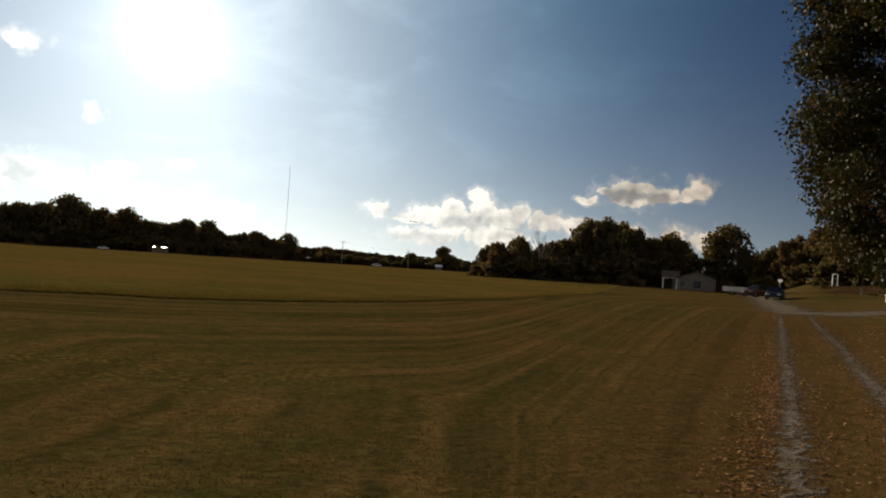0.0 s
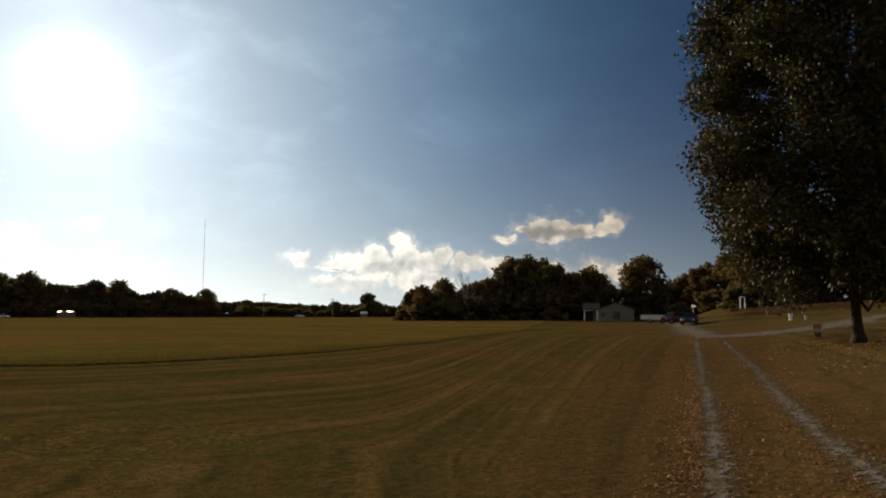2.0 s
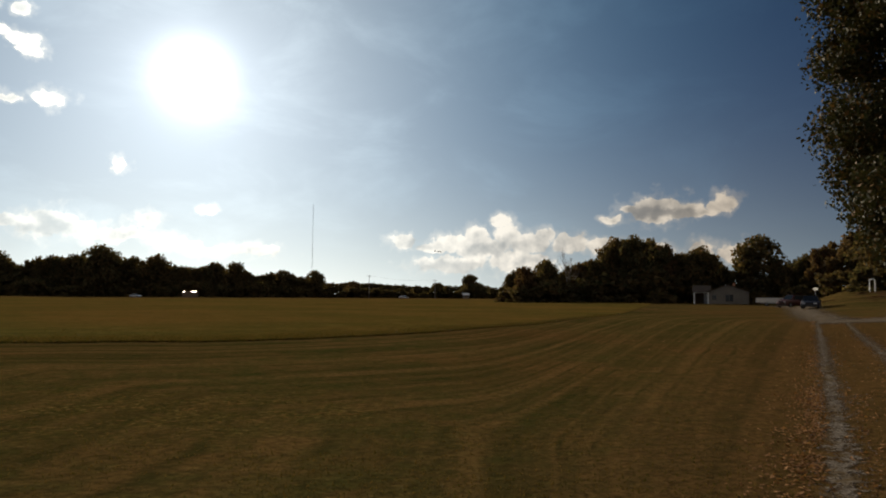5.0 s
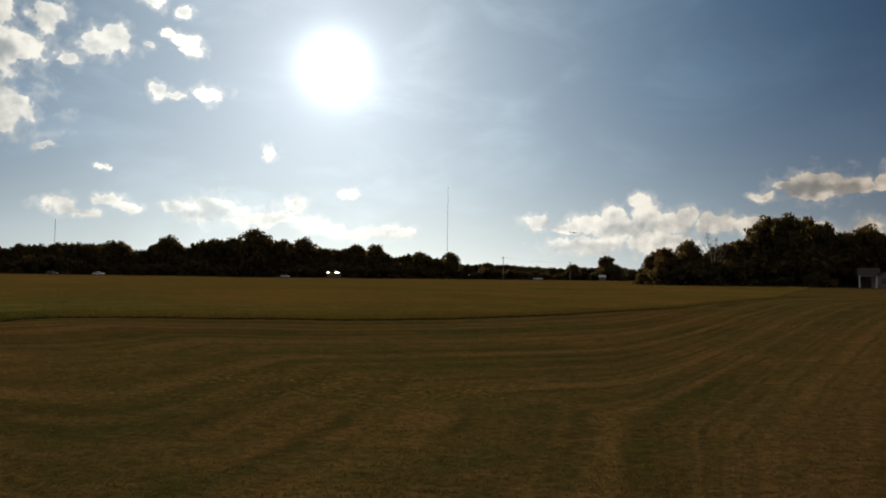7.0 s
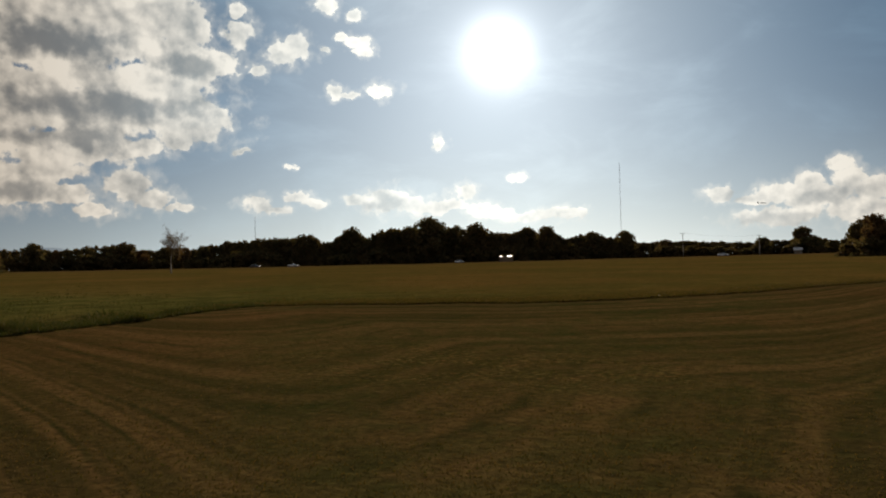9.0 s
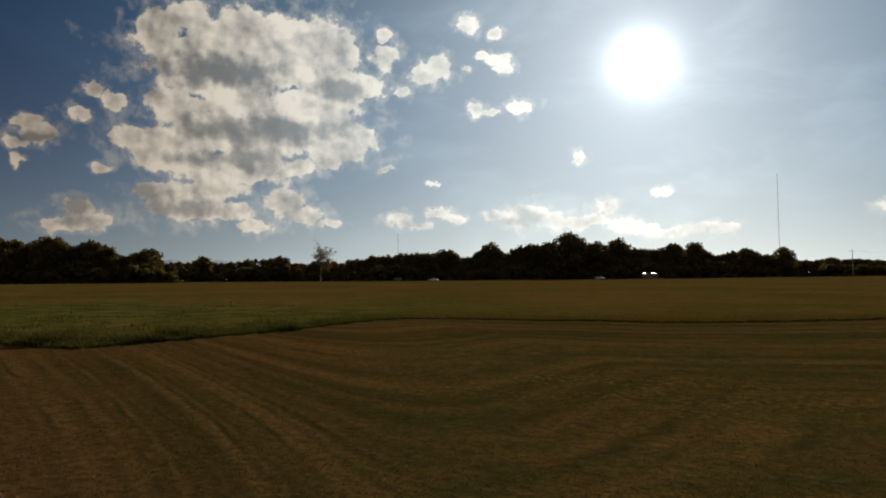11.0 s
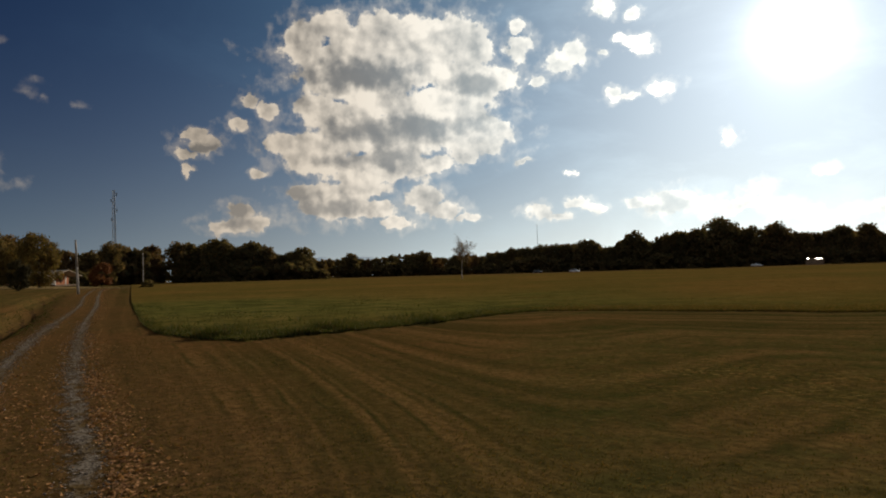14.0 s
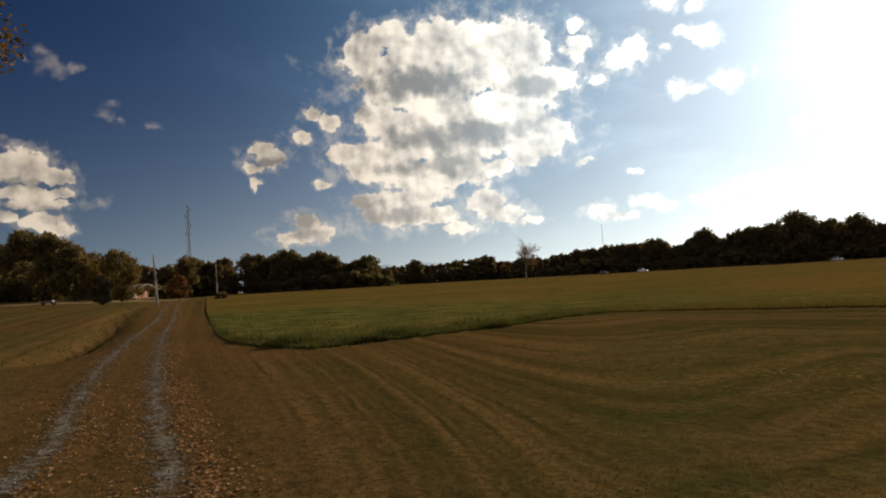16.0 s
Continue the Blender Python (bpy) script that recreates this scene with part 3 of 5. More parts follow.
def cards(name, centres, size, flat=0.0, ratio=0.6, fold=0.12, tri=False):
    """A small pointed leaf (two bent triangles) at every centre, turned at random. flat: how far they lie level."""
    n = len(centres)
    a = rng.normal(size=(n, 3))
    a[:, 2] *= 1 - flat
    a /= np.linalg.norm(a, axis=1)[:, None]
    b = rng.normal(size=(n, 3))
    b[:, 2] *= 1 - flat
    b -= (a * b).sum(1)[:, None] * a
    b /= np.linalg.norm(b, axis=1)[:, None]
    s = (size * rng.uniform(0.6, 1.35, n))[:, None]
    up = np.cross(a, b) * s * fold
    if tri:
        v = np.stack([centres - a * s * 0.5, centres + a * s * 0.3 + b * s * ratio * 0.8, centres + a * s * 0.3 - b * s * ratio * 0.8], 1)
        return array_mesh(name, v.reshape(-1, 3), np.arange(3 * n).reshape(n, 3))
    v = np.stack([centres - a * s * 0.5, centres + b * s * ratio * 0.5 + up, centres + a * s * 0.5, centres - b * s * ratio * 0.5 + up], 1)
    return array_mesh(name, v.reshape(-1, 3), np.arange(4 * n).reshape(n, 4))


def box(bm, x0, x1, y0, y1, z0, z1, bevel=0.0):
    r = bmesh.ops.create_cube(bm, size=1.0)
    for v in r["verts"]:
        v.co = Vector(((x0 + x1) / 2 + v.co.x * (x1 - x0), (y0 + y1) / 2 + v.co.y * (y1 - y0), (z0 + z1) / 2 + v.co.z * (z1 - z0)))
    if bevel:
        es = list({e for v in r["verts"] for e in v.link_edges})
        bmesh.ops.bevel(bm, geom=es, offset=bevel, segments=2, affect="EDGES")
    return bm


def tube(bm, p0, p1, r0, r1, seg=7):
    p0, p1 = Vector(p0), Vector(p1)
    q = (p1 - p0).to_track_quat("Z", "Y")
    rings = []
    for p, r in ((p0, r0), (p1, r1)):
        rings.append([bm.verts.new(p + q @ Vector((r * math.cos(a), r * math.sin(a), 0))) for a in np.linspace(0, 2 * math.pi, seg, endpoint=False)])
    for i in range(seg):
        j = (i + 1) % seg
        bm.faces.new((rings[0][i], rings[0][j], rings[1][j], rings[1][i]))
    bm.faces.new(rings[1])
    bm.faces.new(rings[0][::-1])
    return bm


def limb(bm, pts, r0, r1, seg=7):
    for i in range(len(pts) - 1):
        a, b = i / (len(pts) - 1), (i + 1) / (len(pts) - 1)
        tube(bm, pts[i], pts[i + 1], r0 + (r1 - r0) * a, r0 + (r1 - r0) * b, seg)


def catmull(pts, step=0.5):
    pts = [np.array(p, float) for p in pts]
    pts = [2 * pts[0] - pts[1]] + pts + [2 * pts[-1] - pts[-2]]
    out = []
    for p0, p1, p2, p3 in zip(pts, pts[1:], pts[2:], pts[3:]):
        n = max(2, int(np.linalg.norm(p2 - p1) / step))
        for t in np.linspace(0, 1, n, endpoint=False):
            out.append(0.5 * (2 * p1 + (p2 - p0) * t + (2 * p0 - 5 * p1 + 4 * p2 - p3) * t ** 2 + (3 * p1 - p0 - 3 * p2 + p3) * t ** 3))
    return np.array(out + [pts[-2]])


def thing(name, at, turn, label, category, group=""):
    ob = new(name)
    ob.empty_display_size = 0.2
    ob.matrix_world = pose(at[0], at[1], at[2], 0, 0, turn)
    return tagged(ob, label, category, group)


# ---------------------------------------------------------------- ground
def step(v, lo, hi):
    t = np.clip((v - lo) / (hi - lo), 0, 1)
    return t * t * (3 - 2 * t)


def ground_z(x, y):
    """The height of the ground: level fields, and a bank that rises behind the lane on one side."""
    x, y = np.asarray(x, float), np.asarray(y, float)
    d, az = np.hypot(x, y), np.degrees(np.arctan2(-x, y))
    side = step(-az, 25.5, 30.0) * step(100 + az, 0, 25)
    rise = side * (1.9 * step(d, 74, 108) + 1.5 * step(d, 108, 170))
    tilt = np.interp(-az, (25, 32, 36.7, 41, 60, 100), (0, 0.4, 0.9, 1.36, 1.4, 0))
    rise = rise + np.minimum(d, 75) * np.tan(np.radians(tilt))
    tilt = np.interp(az, (76, 80, 83.5, 86.4, 92, 130), (0, 0.2, 0.4, 0.52, 0.6, 0))
    rise = rise + np.minimum(d, 200) * np.tan(np.radians(tilt)) * step(d, 8, 75)
    rise = rise + np.minimum(d, 420) * np.tan(np.radians(np.interp(az, (-36, -20, 0, 20, 30, 45, 62, 80), (0.22, 0.18, 0.05, 0, 0, 0.04, 0.16, 0.25)))) * step(150 - np.abs(az), 0, 40)
    roll = 0.05 * np.sin(x * 0.09 + 1) * np.sin(y * 0.07) * step(d, 10, 40) * (1 - step(d, 300, 500))
    hollow = np.zeros_like(d)
    for (ax, ay), (bx, by) in zip(DITCH, DITCH[1:]):
        t = np.clip(((x - ax) * (bx - ax) + (y - ay) * (by - ay)) / ((bx - ax) ** 2 + (by - ay) ** 2), 0, 1)
        hollow = np.maximum(hollow, np.exp(-((x - ax - t * (bx - ax)) ** 2 + (y - ay - t * (by - ay)) ** 2) / 0.3))
    return rise + roll - 0.36 * hollow


DITCH = [(-22.51, 1.3), (-26.53, 2.77), (-38.05, 5.47), (-56.08, 8.91), (-88.14, 15.73)]


# where the mown lawn meets the standing meadow: bearing, distance
EDGE = np.array([(-16.17, 230), (-15.4, 120), (-14.4, 84), (-13.0, 64), (-10.5, 54), (-6.4, 40), (-2.0, 35), (2.5, 30.5), (7.2, 28.2), (12.0, 26.6), (16.6, 25.8),
                 (21.2, 25.5), (26.0, 26.4), (30.2, 26.6), (36.0, 27.7), (41.5, 28.5), (43.4, 28.2), (47.0, 25.8), (51.0, 22.9), (59.5, 20.3), (66.5, 19.0), (70.3, 20.4), (73.2, 23.5),
                 (74.1, 28.2), (74.69, 40), (75.09, 60), (75.29, 110), (75.39, 230)])


def edge_distance(az):
    return np.interp(az, EDGE[:, 0], EDGE[:, 1])


def build_ground():
    az = np.linspace(-180, 180, 541)[:-1]
    r = np.concatenate([[0.0], np.geomspace(0.3, 4600, 215)])
    A, R = np.meshgrid(np.radians(az), r[1:])
    x, y = -R * np.sin(A), R * np.cos(A)
    verts = np.stack([x.ravel(), y.ravel(), ground_z(x, y).ravel()], 1)
    n, k = len(az), len(r) - 1
    i, j = np.meshgrid(np.arange(k - 1), np.arange(n), indexing="ij")
    j2 = (j + 1) % n
    faces = np.stack([i * n + j, i * n + j2, (i + 1) * n + j2, (i + 1) * n + j], -1).reshape(-1, 4)
    me = array_mesh("ground", verts, faces)
    bm = bmesh.new()
    bm.from_mesh(me)
    bm.verts.ensure_lookup_table()
    bm.faces.new(bm.verts[:n][::-1])
    bm.to_mesh(me)
    bm.free()
    rim = np.array([bearing(a, d)[:2] for a, d in zip(np.linspace(-12, 74.4, 260), edge_distance(np.linspace(-12, 74.4, 260)))])
    far = np.minimum(np.min(np.hypot(verts[:, None, 0] - rim[None, :, 0], verts[:, None, 1] - rim[None, :, 1]), axis=1), 80)
    ruts = RUT_A[::3]
    rut = np.concatenate([np.min(np.hypot(verts[i:i + 4000, None, 0] - ruts[None, :, 0], verts[i:i + 4000, None, 1] - ruts[None, :, 1]), axis=1) for i in range(0, len(verts), 4000)])
    deg = np.degrees(np.arctan2(-verts[:, 0], verts[:, 1]))
    by_rut = np.maximum(step(deg, 34, 80), step(-deg, 0, 24))
    far = by_rut * rut + (1 - by_rut) * (27 - far)
    both = np.concatenate([RUT_A[::3], RUT_B[::3]])
    drive = np.concatenate([np.min(np.hypot(verts[i:i + 4000, None, 0] - both[None, :, 0], verts[i:i + 4000, None, 1] - both[None, :, 1]), axis=1) for i in range(0, len(verts), 4000)])
    me.attributes.new("drive", "FLOAT", "POINT").data.foreach_set("value", drive.astype(np.float32))
    me.attributes.new("mow", "FLOAT", "POINT").data.foreach_set("value", far.astype(np.float32))
    for p in me.polygons:
        p.use_smooth = True
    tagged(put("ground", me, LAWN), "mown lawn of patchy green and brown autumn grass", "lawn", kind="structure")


def build_field():
    az = np.concatenate([np.linspace(-15.5, 66, 420), np.linspace(66.1, 74.9, 160)])
    d0 = edge_distance(az) + 0.2 * np.sin(az * 3.1)
    ragged = rng.normal(0, 0.1, len(az))
    far = np.full(len(az), 345.0)
    rows = [(0.0, 0.0), (0.0, 0.012)] + [(f, 0.02 + 0.05 * min(1.0, f * 14)) for f in np.linspace(0.06, 1, 40) ** 1.9]
    verts = []
    for f, z in rows:
        d = d0 * (far / d0) ** f if f else d0 + ragged - (0.0 if z else 0.3)
        x, y = -d * np.sin(np.radians(az)), d * np.cos(np.radians(az))
        verts.append(np.stack([x, y, ground_z(x, y) + z + (rng.normal(0, 0.004, len(az)) if z else -0.03)], 1))
    n = len(az)
    i, j = np.meshgrid(np.arange(len(rows) - 1), np.arange(n - 1), indexing="ij")
    faces = np.stack([i * n + j, i * n + j + 1, (i + 1) * n + j + 1, (i + 1) * n + j], -1).reshape(-1, 4)[:, ::-1]
    me = array_mesh("meadow", np.concatenate(verts), faces)
    for p in me.polygons:
        p.use_smooth = True
    tagged(put("meadow", me, FIELD), "wide unmown meadow of green and straw grass", "meadow", kind="structure")


build_field()


def ribbon(name, pts, half, lift, material, label, category, ragged=0.12):
    """A flat lane with uneven edges along pts."""
    t = np.gradient(pts, axis=0)
    t /= np.linalg.norm(t, axis=1)[:, None]
    side = np.stack([-t[:, 1], t[:, 0]], 1)
    n = len(pts)
    verts = []
    for s in (-1, -0.5, 0, 0.5, 1):
        w = half * s + (rng.normal(0, ragged, n) if abs(s) == 1 else 0)
        p = pts + side * np.reshape(w, (-1, 1))
        verts.append(np.stack([p[:, 0], p[:, 1], ground_z(p[:, 0], p[:, 1]) + lift], 1))
    i, j = np.meshgrid(np.arange(4), np.arange(n - 1), indexing="ij")
    faces = np.stack([i * n + j, i * n + j + 1, (i + 1) * n + j + 1, (i + 1) * n + j], -1).reshape(-1, 4)[:, ::-1]
    me = array_mesh(name, np.concatenate(verts), faces)
    me.attributes.new("across", "FLOAT", "POINT").data.foreach_set("value", np.repeat(np.array((-1, -0.5, 0, 0.5, 1), np.float32), n))
    return tagged(put(name, me, material), label, category, kind="structure")


RUT_A = catmull([(23.6, 45.5), (19.91, 38.64), (8.51, 16.19), (5.54, 10.33), (3.48, 6.35), (1.3, 1.8), (-0.1, -0.35), (-2.4, -0.4), (-6.3, 1.3), (-9.3, 1.84), (-12.8, 2.53), (-17.8, 3.57), (-31.0, 6.55),
                 (-51.1, 11.56), (-77.16, 17.63), (-120.25, 27.96), (-175.37, 42.49)], 0.3)
RUT_B = catmull([(25.09, 44.87), (20.89, 37.33), (15.46, 26.9), (11.9, 19.8), (8.2, 12.7), (6.8, 10.0), (5.4, 7.2), (2.8, 1.4), (0.6, -1.8), (-3.2, -1.6), (-8.4, 0.42), (-12.6, 1.25), (-18.6, 2.45), (-28.6, 4.82),
                 (-50.09, 10.27), (-77.14, 16.33), (-120.23, 26.56), (-175.36, 41.08)], 0.3)
build_ground()
ribbon("gravel_rut", RUT_A, 0.42, 0.008, WORN, "worn wheel rut of pale grey gravel in grass", "driveway", 0.03)
ribbon("gravel_rut", RUT_B, 0.42, 0.008, WORN, "worn wheel rut of pale grey gravel in grass", "driveway", 0.03)
LANE = catmull([(22.06, 42.72), (25.55, 41.17), (33.8, 44.15), (47.02, 53.37), (62.8, 59.16), (100.9, 66.65)], 0.8)
ribbon("gravel_lane", LANE, 7.0, 0.02, LANE_GRAVEL, "pale gravel lane crossing the lawn under trees", "lane", 0.1)
YARD = catmull([(23.07, 43.2), (29.25, 57.62), (35.95, 72.54), (46.25, 95.41), (54.55, 119.3)], 0.8)
ribbon("gravel_yard", YARD, 3.0, 0.014, LANE_GRAVEL, "pale gravel drive leading up to parked cars", "driveway", 0.1)
# leaf-strewn bank, its brown darkened to paint the shade of the trees
BANK = np.array([bearing(a, 99 + 4 * math.sin(a))[:2] for a in np.linspace(-29.5, -50, 60)])
ribbon("shaded_leaf_bank", BANK, 12.0, 0.05, BED, "bank strewn with rusty brown fallen leaves, tree shade painted in", "bank", 1.6)


# the sunlit ground before the trees, painted as a paler sheet
DRY_STRIP = np.array([bearing(a, d)[:2] for a, d in ((89, 132), (86.5, 138), (84, 146), (81.5, 156), (79.9, 168), (78.9, 185))])
ribbon("dry_sunlit_strip", catmull(DRY_STRIP.tolist(), 1.0), 22.0, 0.04, DRY_SUNLIT, "strip of dry straw-coloured grass before the trees, sunlight painted in", "grass", 1.5)
ribbon("ditch_bed", catmull(DITCH, 0.5), 0.6, 0.02, BED, "shallow ditch of bare brown earth in the lawn", "ditch", 0.2)
# leaves under the oak, plus the oak's shade painted as dark brown
OAK_BED = np.array([(24.94, 32.67), (22.89, 28.7), (20.83, 24.72), (19.78, 20.74), (19.73, 16.74), (20.67, 12.72)])
ribbon("shaded_leaf_bed", catmull(OAK_BED.tolist(), 0.5), 4.2, 0.012, BED, "thin grass and brown leaves with painted shade under the oak", "leaf bed", 0.7)

# ---------------------------------------------------------------- trees
def blobs_round(h, r, base, count, seed):
    """Clump centres and radii for a broad, full crown from base to h, with a few lumps that stand out."""
    g = np.random.default_rng(seed)
    out = []
    mid, half = (h + base) / 2, (h - base) / 2
    for i in range(count):
        z = g.uniform(-1, 1)
        a, f = g.uniform(0, 2 * math.pi), g.uniform(0.2, 1.0) ** 0.5
        wide = r * (1 - abs(z) ** 3.6) ** 0.5 * f * (0.9 if z > 0 else 1.0) * (1 + 0.18 * math.sin(3 * a + seed))
        out.append((np.array([wide * math.cos(a), wide * math.sin(a), mid + z * half * 0.9]), r * g.uniform(0.2, 0.36)))
    return out


def leaf_points(blobs, count, seed, flat=0.8):
    g = np.random.default_rng(seed)
    w = np.array([b[1] ** 2 for b in blobs])
    pick = g.choice(len(blobs), count, p=w / w.sum())
    c, r = np.array([b[0] for b in blobs])[pick], np.array([b[1] for b in blobs])[pick]
    v = g.normal(size=(count, 3))
    v /= np.linalg.norm(v, axis=1)[:, None]
    f = g.uniform(0.08, 1.0, count) ** 0.5 * g.lognormal(0, 0.13, count)
    v[:, 2] *= flat
    return c + v * (r * f)[:, None]


HEIGHT = {}


def build_tree(name, label, h, r, base, clumps, leaves, size, leaf, seed, shape=blobs_round, trunk=0.25, limbs=9, flat=1.05, tri=False):
    """A tapered trunk with limbs up to the crown's clumps, and a crown of many small leaves."""
    g = np.random.default_rng(seed)
    tree = thing(name, (0, 0, 0), 0, label, "tree")
    blobs = shape(h, r, base, clumps, seed)
    bm = bmesh.new()
    lean = g.normal(0, 0.02 * h, 2)
    spine = [(0, 0, -0.3), (lean[0] * 0.12, lean[1] * 0.12, base * 0.6), (lean[0] * 0.5, lean[1] * 0.5, (base + h) * 0.45), (lean[0], lean[1], h * 0.82)]
    limb(bm, spine, trunk, trunk * 0.18, 9)
    tube(bm, (0, 0, -0.3), (0, 0, 0.35), trunk * 1.7, trunk * 1.02, 9)
    for i in range(limbs):
        tip = blobs[int(g.integers(len(blobs)))][0]
        t = g.uniform(0.25, 0.8)
        z0 = base * 0.75 + (h * 0.75 - base * 0.75) * t * 0.8
        p0 = Vector((lean[0] * t * 0.6, lean[1] * t * 0.6, min(z0, max(tip[2] - 0.1, base * 0.7))))
        mid = (p0 + Vector(tip)) / 2 + Vector((0, 0, -0.04 * h + 0.03 * h * g.normal()))
        limb(bm, [p0, mid, Vector(tip)], trunk * 0.38, trunk * 0.06, 6)
    part("trunk", bm, BARK, tree, smoothed=True)
    spots = leaf_points(blobs, leaves, seed + 1, flat)
    HEIGHT[tree] = float(np.percentile(spots[:, 2], 99.0))
    put("crown", cards("crown", spots, size, tri=tri), leaf, tree)
    return tree


def build_bare_tree(name, label, h, seed, leaf, leaves):
    g = np.random.default_rng(seed)
    tree = thing(name, (0, 0, 0), 0, label, "tree")
    bm, tips = bmesh.new(), []

    def grow(p, way, length, r, depth):
        q = p + way * length
        tube(bm, p, q, r, r * 0.7, 6 if depth < 2 else 4)
        tips.append(np.array(q))
        if depth >= 6:
            return
        lead = (way + Vector(g.normal(size=3)) * 0.1 + Vector((0, 0, 0.1))).normalized()
        grow(q, lead, length * g.uniform(0.74, 0.86), r * 0.7, depth + 1)
        for k in range(2 if depth else 1):
            turn = Vector(g.normal(size=3)) * 0.62
            grow(p.lerp(q, g.uniform(0.5, 0.95)), (way + turn + Vector((0, 0, 0.25))).normalized(), length * g.uniform(0.6, 0.85), r * 0.5, depth + 1 + (depth > 2))

    grow(Vector((0, 0, -0.2)), Vector((0, 0, 1)), h * 0.24, h * 0.014, 0)
    part("trunk", bm, POLEWOOD, tree, smoothed=True)
    c = np.array(tips)[g.integers(0, len(tips), leaves)] + g.normal(0, 0.25, (leaves, 3))
    put("crown", cards("crown", c, 0.22), leaf, tree)
    return tree


WOOD = "dark green broadleaf tree at the wood's edge"
KINDS = [
    build_tree("tree", WOOD, 15, 5.0, 0.4, 110, 4700, 0.84, LEAF_DARK, 11, tri=True),
    build_tree("tree", WOOD, 15, 4.4, 0.3, 100, 4400, 0.82, LEAF_DARK, 12, tri=True),
    build_tree("tree", WOOD, 15, 5.6, 0.4, 120, 5000, 0.84, LEAF_DARK, 13, tri=True),
    build_tree("tree", "tall slender dark tree at the wood's edge", 15, 3.4, 0.4, 80, 3800, 0.8, LEAF_DARK, 14, tri=True),
    build_tree("tree", "rusty brown autumn tree at the wood's edge", 15, 4.6, 0.4, 100, 4400, 0.82, LEAF_BROWN, 15, tri=True),
]
SHRUB = build_tree("shrub", "low dark shrub below the far trees", 5, 3.6, -0.8, 30, 2000, 0.8, LEAF_DARK, 16, limbs=4, trunk=0.1, tri=True)
used_kind = set()


def plant(kind, az, d, height, turn, wide=1.0, label="", group="far wood"):
    p = bearing(az, d)
    s = height / HEIGHT[kind]
    m = pose(p.x, p.y, float(ground_z(p.x, p.y)), 0, 0, turn) @ Matrix.Diagonal((s * wide, s * wide, s, 1))
    if kind in used_kind:
        t = copy_thing(kind, m @ Matrix.Diagonal((1 / kind.scale.x, 1 / kind.scale.y, 1 / kind.scale.z, 1)))
    else:
        used_kind.add(kind)
        t = kind
        t.matrix_world = m
    return tagged(t, label, group=group)


# the far wood's skyline: bearing, height of the treetops, in degrees
SKY_A = [(-21.48, 1.63), (-21.23, 2.41), (-20.8, 3.02), (-20.14, 3.12), (-19.25, 3.59), (-18.34, 3.52), (-17.65, 3.25), (-17.21, 4.0), (-16.52, 4.19), (-14.9,
         4.45), (-14.2, 4.51), (-13.5, 4.14), (-12.8, 4.38), (-12.08, 3.78), (-11.84, 2.74), (-11.37, 2.84), (-9.95, 2.66), (-9.0, 2.38), (-8.05,
         1.91), (-7.67, 2.29), (-7.11, 2.76), (-6.3, 2.53), (-6.06, 1.58), (-5.44, 2.25), (-4.5, 2.15), (-3.79, 1.92), (-3.5, 0.97), (-2.94, 0.69),
         (-1.9, 0.97), (-1.43, 1.54), (-0.86, 1.63), (-0.49, 1.26), (-0.03, 0.79), (1.84, 0.98), (2.76, 0.7), (5.96, 0.97), (8.87, 1.06), (11.26,
         0.96), (11.69, 1.09), (12.1, 1.85), (12.56, 1.71), (13.06, 1.4), (14.03, 1.53), (14.66, 1.83), (16.49, 1.64)]
SKY_B = [(17.0, 1.79), (18.08, 1.95), (18.41, 2.4), (18.96, 2.14), (19.86, 2.35), (20.79, 2.23), (21.37, 1.92), (21.93, 2.15), (23.66, 2.23), (24.23, 2.82),
         (24.83, 2.76), (25.25, 2.17), (25.84, 2.63), (26.26, 2.34), (27.07, 2.68), (27.67, 3.15), (28.17, 3.36), (28.72, 3.11), (29.37, 2.78),
         (30.87, 2.66), (32.62, 2.36), (33.3, 1.93), (33.73, 2.31), (34.61, 2.67), (35.16, 2.55), (35.76, 2.01), (36.91, 1.58), (37.58, 2.07), (38.26,
         2.18), (39.19, 2.02), (42.93, 1.9), (45.3, 1.75)]
SKY_C = [(47.35, 1.3), (49.21, 1.35), (50.39, 1.17), (51.56, 1.39), (52.02, 1.7), (53.2, 1.68), (54.87, 1.59), (55.37, 1.24), (57.26, 1.36), (57.96, 1.64),
         (58.68, 1.44), (60.58, 1.32), (61.5, 1.71), (61.94, 2.2), (63.12, 2.18), (63.61, 1.73), (64.06, 2.0), (64.73, 2.5), (65.87, 2.7), (66.57,
         2.6), (67.27, 2.31), (67.93, 2.81), (68.37, 2.93), (69.29, 2.74), (70.18, 2.65), (71.51, 2.72), (71.95, 0.84), (72.55, 0.86), (72.7, 2.48),
         (74.9, 2.5), (75.9, 2.6), (77.5, 2.3), (79.3, 2.3)]
SKYLINE = np.array(SKY_A + SKY_B + SKY_C)


